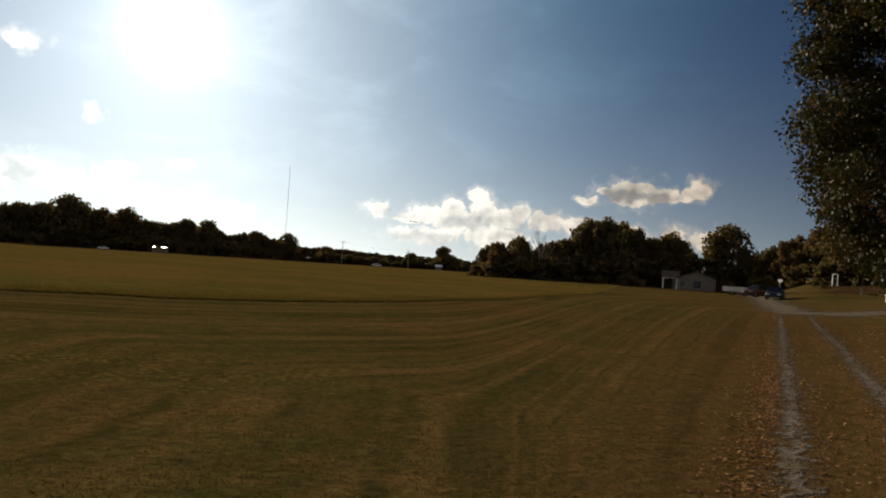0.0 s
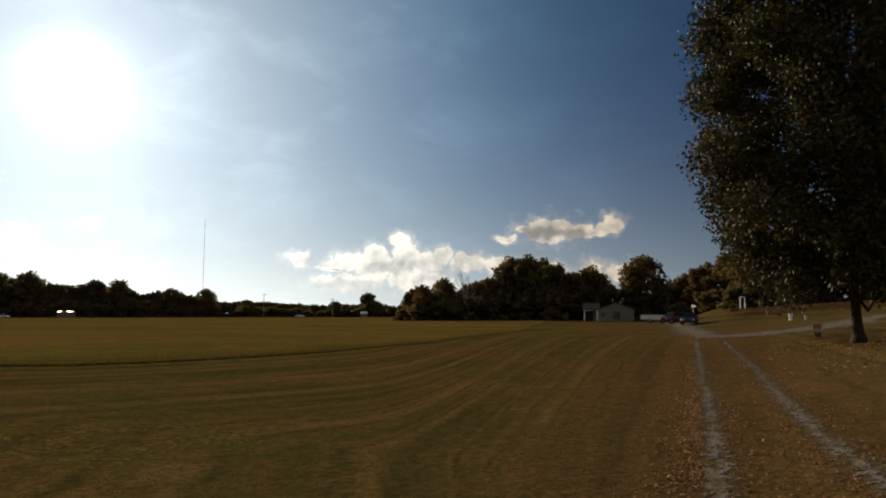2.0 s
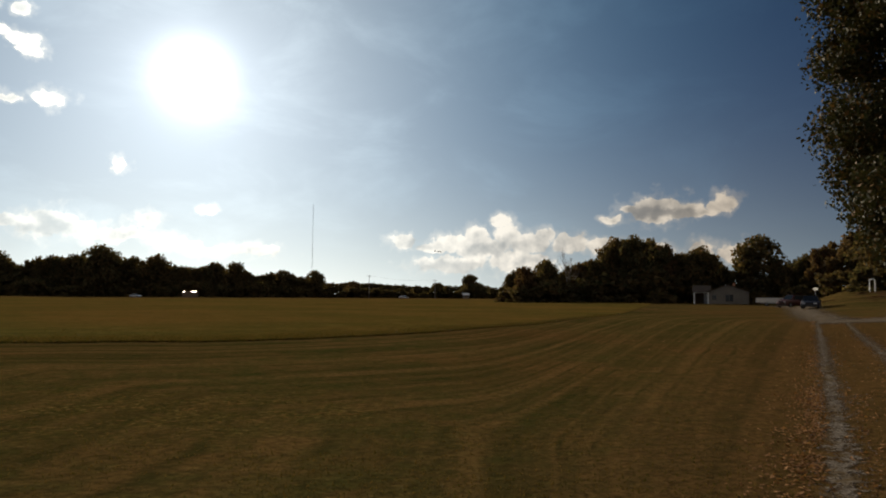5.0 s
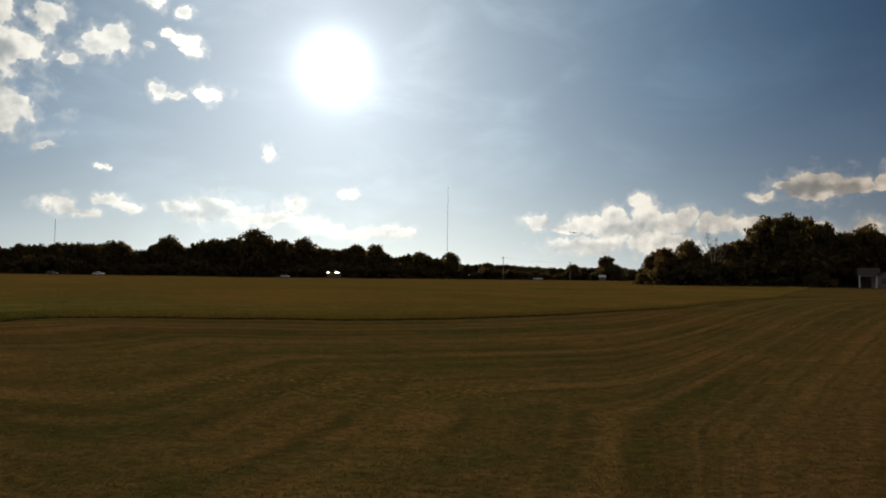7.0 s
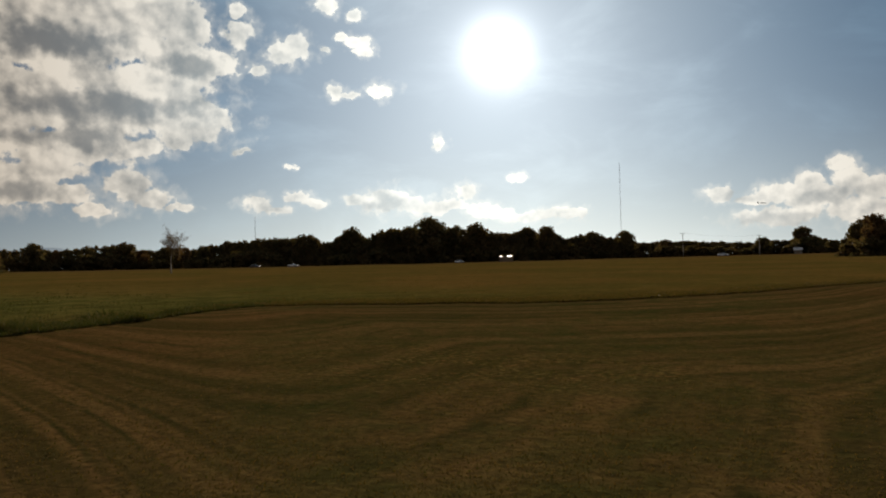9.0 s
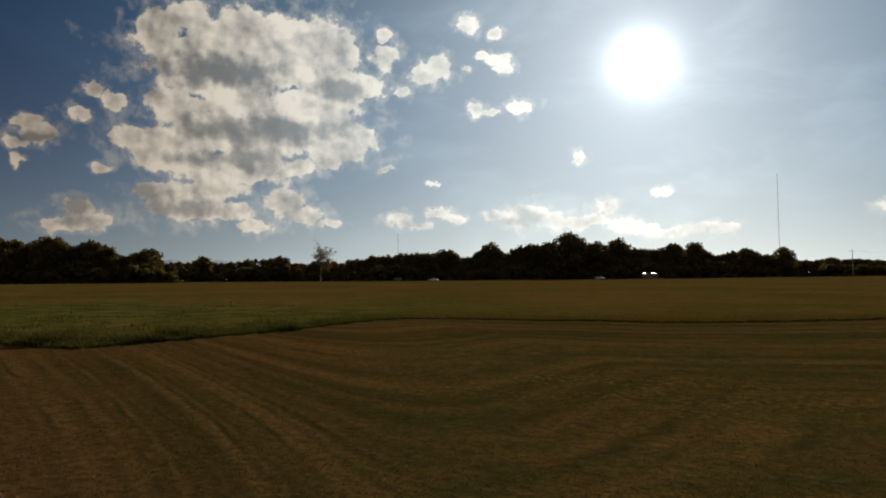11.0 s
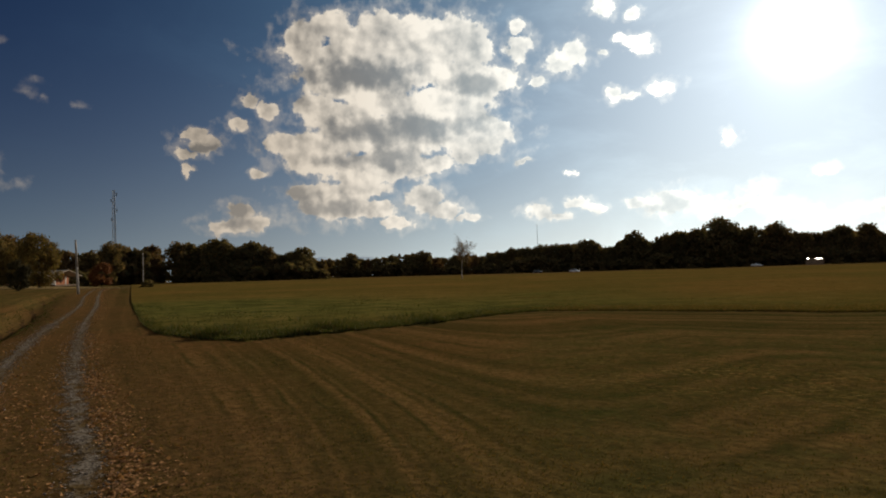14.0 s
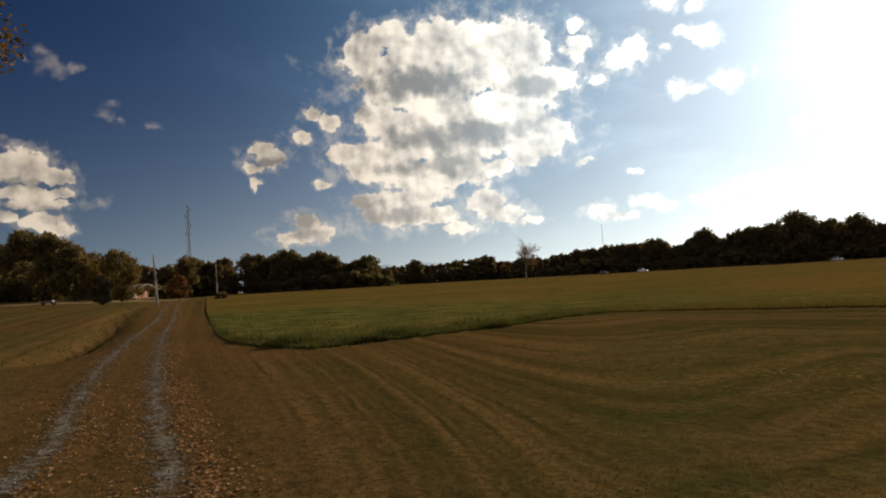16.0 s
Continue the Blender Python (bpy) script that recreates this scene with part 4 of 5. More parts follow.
def far_wood():
    """Trees whose tops follow the skyline: its peaks each carry a crown, lower ones fill up between and behind."""
    g = np.random.default_rng(3)

    def skyline(az):
        return float(np.interp(az, SKYLINE[:, 0], SKYLINE[:, 1]))

    def reach(az):
        return 172 if az < -3.4 else (350 if az < 60 else 300)

    def open_sky(az):
        return az < -21.0 or 71.6 < az < 72.65

    peaks = [a for (a0, e0), (a, e), (a1, e1) in zip(SKYLINE, SKYLINE[1:], SKYLINE[2:]) if e >= e0 and e >= e1]
    for az in peaks:
        if open_sky(az):
            continue
        d = reach(az) + g.uniform(-7, 0)
        h = EYE + d * math.tan(radians(skyline(az)))
        plant(KINDS[int(g.choice(5, p=(0.32, 0.28, 0.28, 0.02, 0.1)))], az, d, h, g.uniform(0, 360), (1.1 if az > -3.4 else 0.85) * max(1.0, min(1.7, 10 / h)) * g.uniform(0.85, 1.15))
    az = -20.9
    while az < 77.6:
        if open_sky(az):
            az += 0.3
            continue
        d = reach(az) + g.uniform(-3, 12)
        low = min(skyline(az - 0.35), skyline(az), skyline(az + 0.35))
        h = EYE + d * math.tan(radians(low)) * g.uniform(0.86, 1.02)
        k = KINDS[int(g.choice(5, p=(0.3, 0.27, 0.23, 0.08, 0.12)))]
        wide = (max(0.95, min(1.9, 10 / h)) if az > -3.4 else 0.74) * g.uniform(0.75, 1.1)
        plant(k, az, d, h, g.uniform(0, 360), wide)
        if g.random() < 0.75 and not -22 < az < -18.5:
            plant(KINDS[int(g.integers(3))], az + g.uniform(-0.3, 0.3), d + 16, h * g.uniform(0.9, 1.02), g.uniform(0, 360), wide)
        az += 0.6 if h > 11 else 0.64
    az = -16.4
    while az < 76.4:
        d = 166 if az < -3.4 else (342 if az < 60 else 292)
        if not 71.3 < az < 72.8:
            plant(SHRUB, az, d + g.uniform(-5, 5), min(0.55 * d * math.tan(radians(skyline(az))) + 1.0, 6.5) * g.uniform(0.6, 1.15), g.uniform(0, 360), 1.5, group="far shrubs")
        az += g.uniform(0.9, 1.2)


far_wood()
plant(KINDS[2], -23.5, 165, 14.2, 30, 0.95)
for i, (az, d, h) in enumerate(((-24.9, 172, 8.6), (-25.8, 176, 9.4), (-26.8, 170, 9.6), (-27.7, 166, 10.0), (-25.3, 190, 8.2), (-22.3, 174, 9.0))):
    plant(KINDS[(i * 3) % 5], az, d, h, i * 67.0, 0.95, group="trees on the bank")


def blobs_oak(h, r, base, count, seed):
    """A tall full crown with steep sides."""
    g = np.random.default_rng(seed)
    out = []
    for i in range(count):
        t = (i + g.uniform(0, 1)) / count
        w = r * min(1.0, 0.56 + 2.4 * t, 2.6 * (1 - t) + 0.25) * (1 - 0.3 * max(0.0, t - 0.4)) * g.uniform(0.25, 0.92) ** 0.5
        a = g.uniform(0, 2 * math.pi)
        out.append((np.array([w * math.cos(a), w * math.sin(a), base + (h - base) * t]), r * g.uniform(0.13, 0.22)))
    return out


OAK = build_tree("oak_tree", "large oak with browning leaves beside the driveway", 19.5, 5.6, 2.1, 460, 230000, 0.185, LEAF_OAK, 21, shape=blobs_oak, trunk=0.23, limbs=40, flat=0.95)
OAK.matrix_world = pose(*bearing(-38.27, 30.4, float(ground_z(*bearing(-38.27, 30.4)[:2]))), 0, 0, 40)


# ---------------------------------------------------------------- the wooded yard beyond the lane
LEAF_OLIVE = island_material("olive_leaves", ((0.0, (0.075, 0.068, 0.032)), (0.6, (0.12, 0.092, 0.042)), (1.0, (0.165, 0.108, 0.05))), 0.9, 0.4)
YARD_TREE = build_tree("tree", "dark broadleaf tree shading the bank", 14, 5.0, 2.6, 56, 7500, 0.72, LEAF_DARK, 31, trunk=0.26, tri=True)
YARD_TREE_B = build_tree("tree", "brownish oak on the leaf-strewn bank", 14, 4.6, 2.0, 54, 7500, 0.7, LEAF_BROWN, 32, trunk=0.24, tri=True)
for i, (az, d, h) in enumerate([(-25.34, 215, 11.5), (-26.95, 190, 10.8), (-28.35, 175, 11.5), (-29.55, 160, 13), (-31.16, 150, 13.5), (-32.26, 120, 12), (-34.16, 140, 14), (-35.57, 118, 13),
                                (-37.37, 130, 14), (-38.97, 105, 13), (-40.77, 125, 15), (-43.27, 110, 14), (-46.27, 120, 15), (-49.77, 110, 15)]):
    plant(YARD_TREE if i % 3 else YARD_TREE_B, az, d, h * 0.8, i * 77.0, 1.2, group="trees on the bank")
for i, (az, d, h) in enumerate([(-15.86, 152, 2.4), (-23.34, 152, 2.2), (-26.15, 150, 3.2), (-28.75, 140, 3.4), (-30.66, 122, 3.2), (-33.16, 128, 3.6), (-36.27, 120, 3.6), (-39.27, 124, 4.0), (-42.27, 112, 4.0), (-27.75, 165, 4.0),
                                (-31.56, 142, 5.0), (-34.77, 146, 5.0), (-37.77, 140, 5.0), (-40.77, 138, 5.5)]):
    plant(SHRUB, az, d, h, i * 61.0, 1.5, "dark evergreen bush in the yard", "yard bushes")

# ---------------------------------------------------------------- trees round the brick house
LEFT_TREE = build_tree("tree", "tall olive-brown tree in the house yard", 16, 5.8, 0.5, 90, 8000, 0.8, LEAF_OLIVE, 41, trunk=0.3, tri=True)
LEFT_TREE_B = build_tree("tree", "tall dark green tree in the house yard", 16, 5.4, 0.5, 80, 8000, 0.8, LEAF_DARK, 48, trunk=0.3, tri=True)
GOLD_TREE = build_tree("tree", "round golden autumn tree in the house yard", 12, 4.6, 0.6, 56, 10000, 0.5, LEAF_GOLD, 42, trunk=0.22)
for i, (az, d, h) in enumerate([(87.2, 192, 16.4), (85.4, 180, 14.6), (84, 170, 11.8), (83, 205, 12.0), (86.3, 212, 17.6), (88.4, 205, 14.0), (81.8, 215, 9.6), (90.5, 196, 11.0), (93.5, 190, 13.0), (96.5, 190, 15.0), (100.5, 170, 14.0)]):
    plant(LEFT_TREE_B if i in (4, 6) else LEFT_TREE, az, d, h, i * 83.0, 0.95, group="trees by the brick house")
for i, (az, d, h) in enumerate([(80.95, 150, 9.9), (82.2, 168, 8.8)]):
    plant(GOLD_TREE, az, d, h, i * 83.0 + 40, 0.95, group="trees by the brick house")
for i in range(16):
    plant(SHRUB, 79.3 + i * 0.95, 200 + 9 * math.sin(i * 2.3), 2.6 + 0.9 * math.sin(i * 1.7), i * 47.0, 1.7, "dark undergrowth below the yard trees", "yard bushes")
for i, az in enumerate((77.7, 78.2, 78.7, 79.1)):
    plant(SHRUB, az, 216 + 3 * (i % 2), 3.0 + 0.5 * (i % 3), i * 59.0, 1.6, "dark undergrowth below the yard trees", "yard bushes")
CEDAR = build_tree("cedar_tree", "small dense dark cedar standing on the lawn", 4.2, 1.5, 0.05, 60, 6000, 0.22, LEAF_CEDAR, 43, trunk=0.09, limbs=6)
CEDAR.matrix_world = pose(*bearing(82.2, 112.5, float(ground_z(*bearing(82.2, 112.5)[:2]))), 0, 0, 0)
plant(KINDS[0], 76.4, 262, 14.2, 20, 0.75)
for i, (az, h) in enumerate(((77.6, 11.5), (78.3, 10.8), (79.0, 11.2), (79.7, 12.0), (80.5, 12.5))):
    plant(KINDS[(i * 2) % 5], az, 268 + 6 * (i % 2), h, i * 71.0, 0.9, group="trees by the brick house")
RUST_TREE = build_tree("tree", "small rusty red tree at the driveway's end", 6.5, 2.8, 0.5, 30, 4500, 0.45, LEAF_RUST, 44, trunk=0.12, limbs=6)
plant(RUST_TREE, 76.9, 205, 6.2, 0, 1.1)
LEAF_SIDE = island_material("yellowing_leaves", ((0.0, (0.06, 0.058, 0.02)), (0.5, (0.1, 0.075, 0.026)), (1.0, (0.2, 0.11, 0.035))), 0.9, 0.3)
SIDE_TREE = build_tree("autumn_tree", "tall yellow-brown autumn tree beside the driveway", 15.4, 4.2, 5.3, 110, 38000, 0.17, LEAF_SIDE, 45, trunk=0.24, limbs=22)
SIDE_TREE.matrix_world = pose(*bearing(98.1, 23.0, float(ground_z(*bearing(98.1, 23.0)[:2]))), 0, 0, 0)
BARE = build_bare_tree("bare_tree", "slender half-bare tree standing alone in the meadow", 10.4, 46, LEAF_BROWN, 2600)
BARE.matrix_world = pose(*bearing(48.76, 153.7), 0, 0, 0)
BARE_B = build_bare_tree("bare_tree", "leafless grey tree rising from the wood's edge", 15.0, 47, LEAF_RUST, 60)
BARE_B.matrix_world = pose(*bearing(-8.89, 166.0), 0, 0, 0)


# ---------------------------------------------------------------- houses
def gable_roof(bm, x0, x1, y0, y1, z0, z1, over=0.4, thick=0.18, along="y"):
    """Two sloping slabs with eaves; the ridge runs along the given axis."""
    for side in (-1, 1):
        if along == "y":
            xm, xe = (x0 + x1) / 2, (x1 + over if side > 0 else x0 - over)
            low = z0 - (z1 - z0) * over / ((x1 - x0) / 2)
            pts = [(xm, y0 - over, z1), (xe, y0 - over, low), (xe, y1 + over, low), (xm, y1 + over, z1)]
        else:
            ym, ye = (y0 + y1) / 2, (y1 + over if side > 0 else y0 - over)
            low = z0 - (z1 - z0) * over / ((y1 - y0) / 2)
            pts = [(x0 - over, ym, z1), (x0 - over, ye, low), (x1 + over, ye, low), (x1 + over, ym, z1)]
        a = [bm.verts.new(p) for p in pts]
        b = [bm.verts.new((p[0], p[1], p[2] + thick)) for p in pts]
        bm.faces.new(a)
        bm.faces.new(b[::-1])
        for i in range(4):
            j = (i + 1) % 4
            bm.faces.new((a[i], b[i], b[j], a[j]))
    return bm


def prism(bm, x0, x1, y0, y1, z0, z1):
    """The triangle of wall under a gable, facing y."""
    f = [bm.verts.new(p) for p in ((x0, y0, z0), (x1, y0, z0), ((x0 + x1) / 2, y0, z1))]
    b = [bm.verts.new(p) for p in ((x0, y1, z0), (x1, y1, z0), ((x0 + x1) / 2, y1, z1))]
    bm.faces.new(f)
    bm.faces.new(b[::-1])
    for i in range(3):
        j = (i + 1) % 3
        bm.faces.new((f[i], b[i], b[j], f[j]))
    return bm


def add_window(house, x, z, w, h, y, facing=WHITE):
    win = part("window", box(bmesh.new(), x - w / 2 - 0.1, x + w / 2 + 0.1, y - 0.05, y + 0.05, z - h / 2 - 0.1, z + h / 2 + 0.1, 0.02), facing, house)
    part("pane", box(bmesh.new(), x - w / 2, x - 0.03, y - 0.07, y - 0.045, z - h / 2, z + h / 2), GLASS, win)
    part("pane", box(bmesh.new(), x + 0.03, x + w / 2, y - 0.07, y - 0.045, z - h / 2, z + h / 2), GLASS, win)
    return win


def build_house():
    h = thing("house", bearing(-20.68, 150), -20.0, "small cream-sided house with an open corner porch on the lawn's edge", "house")
    part("wall", box(bmesh.new(), -2.6, 6.2, 0, 7.5, -0.3, 2.75), SIDING, h)
    part("gable", prism(bmesh.new(), -2.9, 6.2, 0.02, 7.48, 2.75, 4.05), SIDING, h)
    for k in range(9):
        part("siding_board", box(bmesh.new(), -2.62, 6.22, -0.035, -0.004, 0.05 + k * 0.3, 0.33 + k * 0.3), SIDING, h)
    part("roof", gable_roof(bmesh.new(), -2.9, 6.2, 0, 7.5, 2.75, 4.1, 0.35, 0.16), SHINGLE, h, "brown shingle roof")
    part("porch_roof", gable_roof(bmesh.new(), -6.2, -2.5, 0.1, 7.3, 2.75, 3.9, 0.3, 0.14, "x"), SHINGLE, h)
    part("porch_beam", box(bmesh.new(), -6.2, -2.63, 0.02, 0.24, 2.5, 2.76, 0.02), WHITE, h)
    part("porch_side", box(bmesh.new(), -6.15, -6.0, 2.9, 7.2, 0.2, 2.75), TIMBER, h)
    part("porch_ceiling", box(bmesh.new(), -6.0, -2.62, 0.3, 7.2, 2.7, 2.76), TIMBER, h)
    part("porch_floor", box(bmesh.new(), -6.2, -2.6, 0, 7.2, -0.3, 0.2), ROCK, h)
    # darker timber here in place of siding paints the shade inside the porch
    part("porch_wall", box(bmesh.new(), -6.0, -2.62, 5.0, 5.2, 0.2, 2.7), TIMBER, h)
    for x in (-6.05, -2.85):
        part("post", box(bmesh.new(), x - 0.16, x + 0.16, 0.0, 0.3, 0.2, 2.72, 0.01), WHITE, h)
    door = part("door", box(bmesh.new(), -3.9, -3.0, 4.9, 4.99, 0.2, 2.3, 0.02), WHITE, h, "white porch door")
    part("handle", box(bmesh.new(), -3.85, -3.78, 4.82, 4.9, 1.15, 1.3, 0.01), STEEL, door)
    add_window(h, 1.9, 1.6, 1.7, 1.3, -0.03, SIDING)
    add_window(h, -1.5, 1.7, 0.9, 0.9, -0.03, SIDING)
    part("chimney", box(bmesh.new(), 2.8, 3.4, 4.6, 5.2, 3.4, 4.6, 0.03), BRICK, h)
    h.scale = (0.84, 0.84, 1.06)


def build_brick_house():
    h = thing("brick_house", bearing(81.65, 190, float(ground_z(*bearing(81.65, 190)[:2]))), 40, "low orange brick house with a white porch under trees", "house")
    part("wall", box(bmesh.new(), -7.5, 4.5, 0, 8, -0.3, 2.7), BRICK, h)
    part("roof", gable_roof(bmesh.new(), -7.5, 7.2, 0, 8, 2.7, 4.3, 0.6, 0.18, "x"), TAN_ROOF, h, "weathered tan shingle roof")
    part("porch_floor", box(bmesh.new(), 4.5, 7.2, 0.2, 7.8, -0.3, 0.15), TIMBER, h)
    for y in (0.5, 4.0):
        part("post", box(bmesh.new(), 6.7, 6.9, y, y + 0.2, 0.15, 2.6, 0.01), WHITE, h)
    part("door", box(bmesh.new(), 1.2, 2.1, -0.05, 0.06, 0.1, 2.15, 0.02), WHITE, h, "white front door")
    part("end_gable", box(bmesh.new(), 4.3, 4.48, 1.0, 7.0, 2.7, 3.5), BRICK, h)
    part("end_door", box(bmesh.new(), 4.45, 4.56, 2.0, 2.95, 0.15, 2.2, 0.02), WHITE, h, "white side door")
    part("end_window", box(bmesh.new(), 4.45, 4.56, 4.6, 5.9, 1.0, 2.1, 0.02), GLASS, h)
    for x in (-5.5, -2.0, 3.4):
        add_window(h, x, 1.5, 1.3, 1.2, -0.03)
    part("fascia", box(bmesh.new(), -7.6, 7.3, -0.62, -0.58, 2.28, 2.5), WHITE, h)
    h.scale = (1.0, 1.0, 0.82)


def build_far_building():
    h = thing("farm_shed", bearing(21.69, 298), 21.7, "low open metal shed with a shining roof before the trees", "shed")
    part("wall", box(bmesh.new(), -3.4, 3.0, 6.8, 7, -0.3, 2.44), TIMBER, h)
    for x, w in ((-2.6, 0.5), (1.2, 1.1)):
        bm = bmesh.new()
        low, high = [(x - w, 6.1, 2.41), (x + w, 6.1, 2.41)], [(x + w, 7.2, 2.58), (x - w, 7.2, 2.58)]
        top = [bm.verts.new(p) for p in low + high]
        under = [bm.verts.new((a, b, c - 0.1)) for a, b, c in low + high]
        bm.faces.new(top)
        bm.faces.new(under[::-1])
        for k in range(4):
            bm.faces.new((under[k], under[(k + 1) % 4], top[(k + 1) % 4], top[k]))
        part("roof", bm, SHEET, h, "shining bare metal roof sheet")
    for x in (-3.2, -2.0, 0.4, 2.8):
        part("post", box(bmesh.new(), x - 0.08, x + 0.08, 6.2, 6.36, -0.3, 2.32), TIMBER, h)


def build_small_shed(at, turn, label):
    h = thing("garden_shed", at, turn, label, "shed")
    part("wall", box(bmesh.new(), -1.5, 1.5, 0, 3, -0.3, 2.1), SIDING, h)
    part("roof", gable_roof(bmesh.new(), -1.5, 1.5, 0, 3, 2.1, 3.0, 0.25, 0.08, "x"), PALE, h, "pale metal roof")
    part("door", box(bmesh.new(), -0.5, 0.5, -0.05, 0.04, 0, 1.9, 0.02), TIMBER, h)
    return h


build_house()
build_brick_house()
build_far_building()
p = bearing(-34.67, 120)
build_small_shed((p.x, p.y, float(ground_z(p.x, p.y))), -40.0, "small garden shed with a pale roof among trees")
build_small_shed(bearing(-0.49, 330), 0, "small white shed at the far edge of the meadow")


# ---------------------------------------------------------------- vehicles
def wheel(body, x, y, r):
    bm = bmesh.new()
    tube(bm, (x - 0.1, y, r), (x + 0.1, y, r), r, r, 18)
    t = part("tyre", bm, RUBBER, body, "black rubber tyre")
    bm = bmesh.new()
    tube(bm, (x - 0.115, y, r), (x + 0.115, y, r), r * 0.6, r * 0.6, 14)
    part("rim", bm, STEEL, t)


def loft(bm, sections):
    """Closed cross sections (lists of points of equal count), joined and capped."""
    rings = [[bm.verts.new(p) for p in s] for s in sections]
    n = len(rings[0])
    for a, b in zip(rings, rings[1:]):
        for i in range(n):
            j = (i + 1) % n
            bm.faces.new((a[i], a[j], b[j], b[i]))
    bm.faces.new(rings[0][::-1])
    bm.faces.new(rings[-1])
    return bm


def build_car(at, turn, paint, label, long=4.6, wide=1.78, tall=1.45, boxy=0.0, category="car"):
    """A parked car, its nose towards -y."""
    c = thing("car", at, turn, label, category)
    L, W, H = long / 2, wide / 2, tall
    belt = 0.62 * H

    def ring(y, w, z0, z1):
        return [(-w * 0.94, y, z0), (-w, y, (z0 + z1) * 0.5), (-w * 0.95, y, z1 * 0.97), (-w * 0.6, y, z1), (w * 0.6, y, z1), (w * 0.95, y, z1 * 0.97), (w, y, (z0 + z1) * 0.5), (w * 0.94, y, z0)]

    body = part("body", loft(bmesh.new(), [ring(-L, W * 0.82, 0.32, belt * 0.72), ring(-L * 0.94, W * 0.95, 0.24, belt * 0.84), ring(-L * 0.5, W, 0.22, belt * 0.96), ring(0, W, 0.22, belt), ring(L * 0.6, W, 0.22, belt),
                                            ring(L * 0.94, W * 0.96, 0.26, belt * 0.97), ring(L, W * 0.86, 0.34, belt * 0.85)]), paint, c, smoothed=True)
    f0, f1, r0, r1 = -L * 0.42, -L * 0.1, L * (0.5 + 0.35 * boxy), L * (0.78 + 0.18 * boxy)

    def cab(y, w, z):
        return [(-w, y, z), (w, y, z)]

    bm = bmesh.new()
    low = [bm.verts.new(p) for p in ((-W * 0.9, f0, belt * 0.95), (W * 0.9, f0, belt * 0.95), (W * 0.9, r1, belt * 0.95), (-W * 0.9, r1, belt * 0.95))]
    top = [bm.verts.new(p) for p in ((-W * 0.7, f1, H), (W * 0.7, f1, H), (W * 0.7, r0, H), (-W * 0.7, r0, H))]
    bm.faces.new(top)
    for i in range(4):
        bm.faces.new((low[i], low[(i + 1) % 4], top[(i + 1) % 4], top[i]))
    bmesh.ops.bevel(bm, geom=list(bm.edges), offset=0.05, segments=2, affect="EDGES")
    cabin = part("cabin", bm, paint, c)

    def pane(name, pts, push):
        bm = bmesh.new()
        ctr = sum((Vector(p) for p in pts), Vector()) / 4
        a = [bm.verts.new(ctr + (Vector(p) - ctr) * 0.84 + Vector(push) * 1.4) for p in pts]
        b = [bm.verts.new(ctr + (Vector(p) - ctr) * 0.84 - Vector(push)) for p in pts]
        bm.faces.new(a)
        bm.faces.new(b[::-1])
        for i in range(4):
            bm.faces.new((a[i], a[(i + 1) % 4], b[(i + 1) % 4], b[i]))
        part(name, bm, GLASS, cabin)

    zb = belt * 0.95
    pane("windscreen", [(-W * 0.9, f0, zb), (W * 0.9, f0, zb), (W * 0.7, f1, H), (-W * 0.7, f1, H)], (0, -0.012, 0.012))
    pane("rear_window", [(-W * 0.9, r1, zb), (W * 0.9, r1, zb), (W * 0.7, r0, H), (-W * 0.7, r0, H)], (0, 0.012, 0.012))
    for s in (-1, 1):
        pane("side_window", [(s * W * 0.9, f0, zb), (s * W * 0.9, r1, zb), (s * W * 0.7, r0, H), (s * W * 0.7, f1, H)], (s * 0.016, 0, 0.006))
        part("headlight", box(bmesh.new(), s * W * 0.62 - 0.17, s * W * 0.62 + 0.17, -L - 0.02, -L * 0.93, belt * 0.6, belt * 0.76, 0.02), PALE, body, "clear headlight")
        part("mirror", box(bmesh.new(), s * (W + 0.08) - 0.09, s * (W + 0.08) + 0.09, f0 + 0.1, f0 + 0.22, zb, zb + 0.14, 0.03), paint, body)
        for y in (-L * 0.62, L * 0.6):
            wheel(c, s * (W - 0.1), y, 0.32 + 0.05 * boxy)
    part("bumper", box(bmesh.new(), -W * 0.86, W * 0.86, -L - 0.05, -L * 0.9, 0.28, 0.46, 0.04), CHARCOAL, body)
    part("grille", box(bmesh.new(), -W * 0.4, W * 0.4, -L - 0.025, -L * 0.95, belt * 0.58, belt * 0.74, 0.015), CHARCOAL, body)
    return c


def on_ground(az, d):
    q = bearing(az, d)
    return (q.x, q.y, float(ground_z(q.x, q.y)))


build_car(on_ground(-26.85, 86), -31, NAVY, "dark navy saloon car parked on the gravel drive")
build_car(on_ground(-25.55, 116), -60, MAROON, "dark maroon estate car parked beside a trailer", 4.9, 1.9, 1.85, 1.0)
build_car(on_ground(-40.37, 98), -70, CHARCOAL, "charcoal pickup-like car parked under the oak", 5.0, 1.9, 1.75, 0.6)
build_car(on_ground(39.41, 300), 100, PALE, "pale car glinting on the far field road")
build_car(on_ground(25.63, 300), 80, PALE, "pale car parked by the far field road")
build_car(on_ground(42.46, 304), 95, CHARCOAL, "dark car on the far field road")
build_car(on_ground(4.7, 322), 75, PALE, "white car glinting before the far wood")


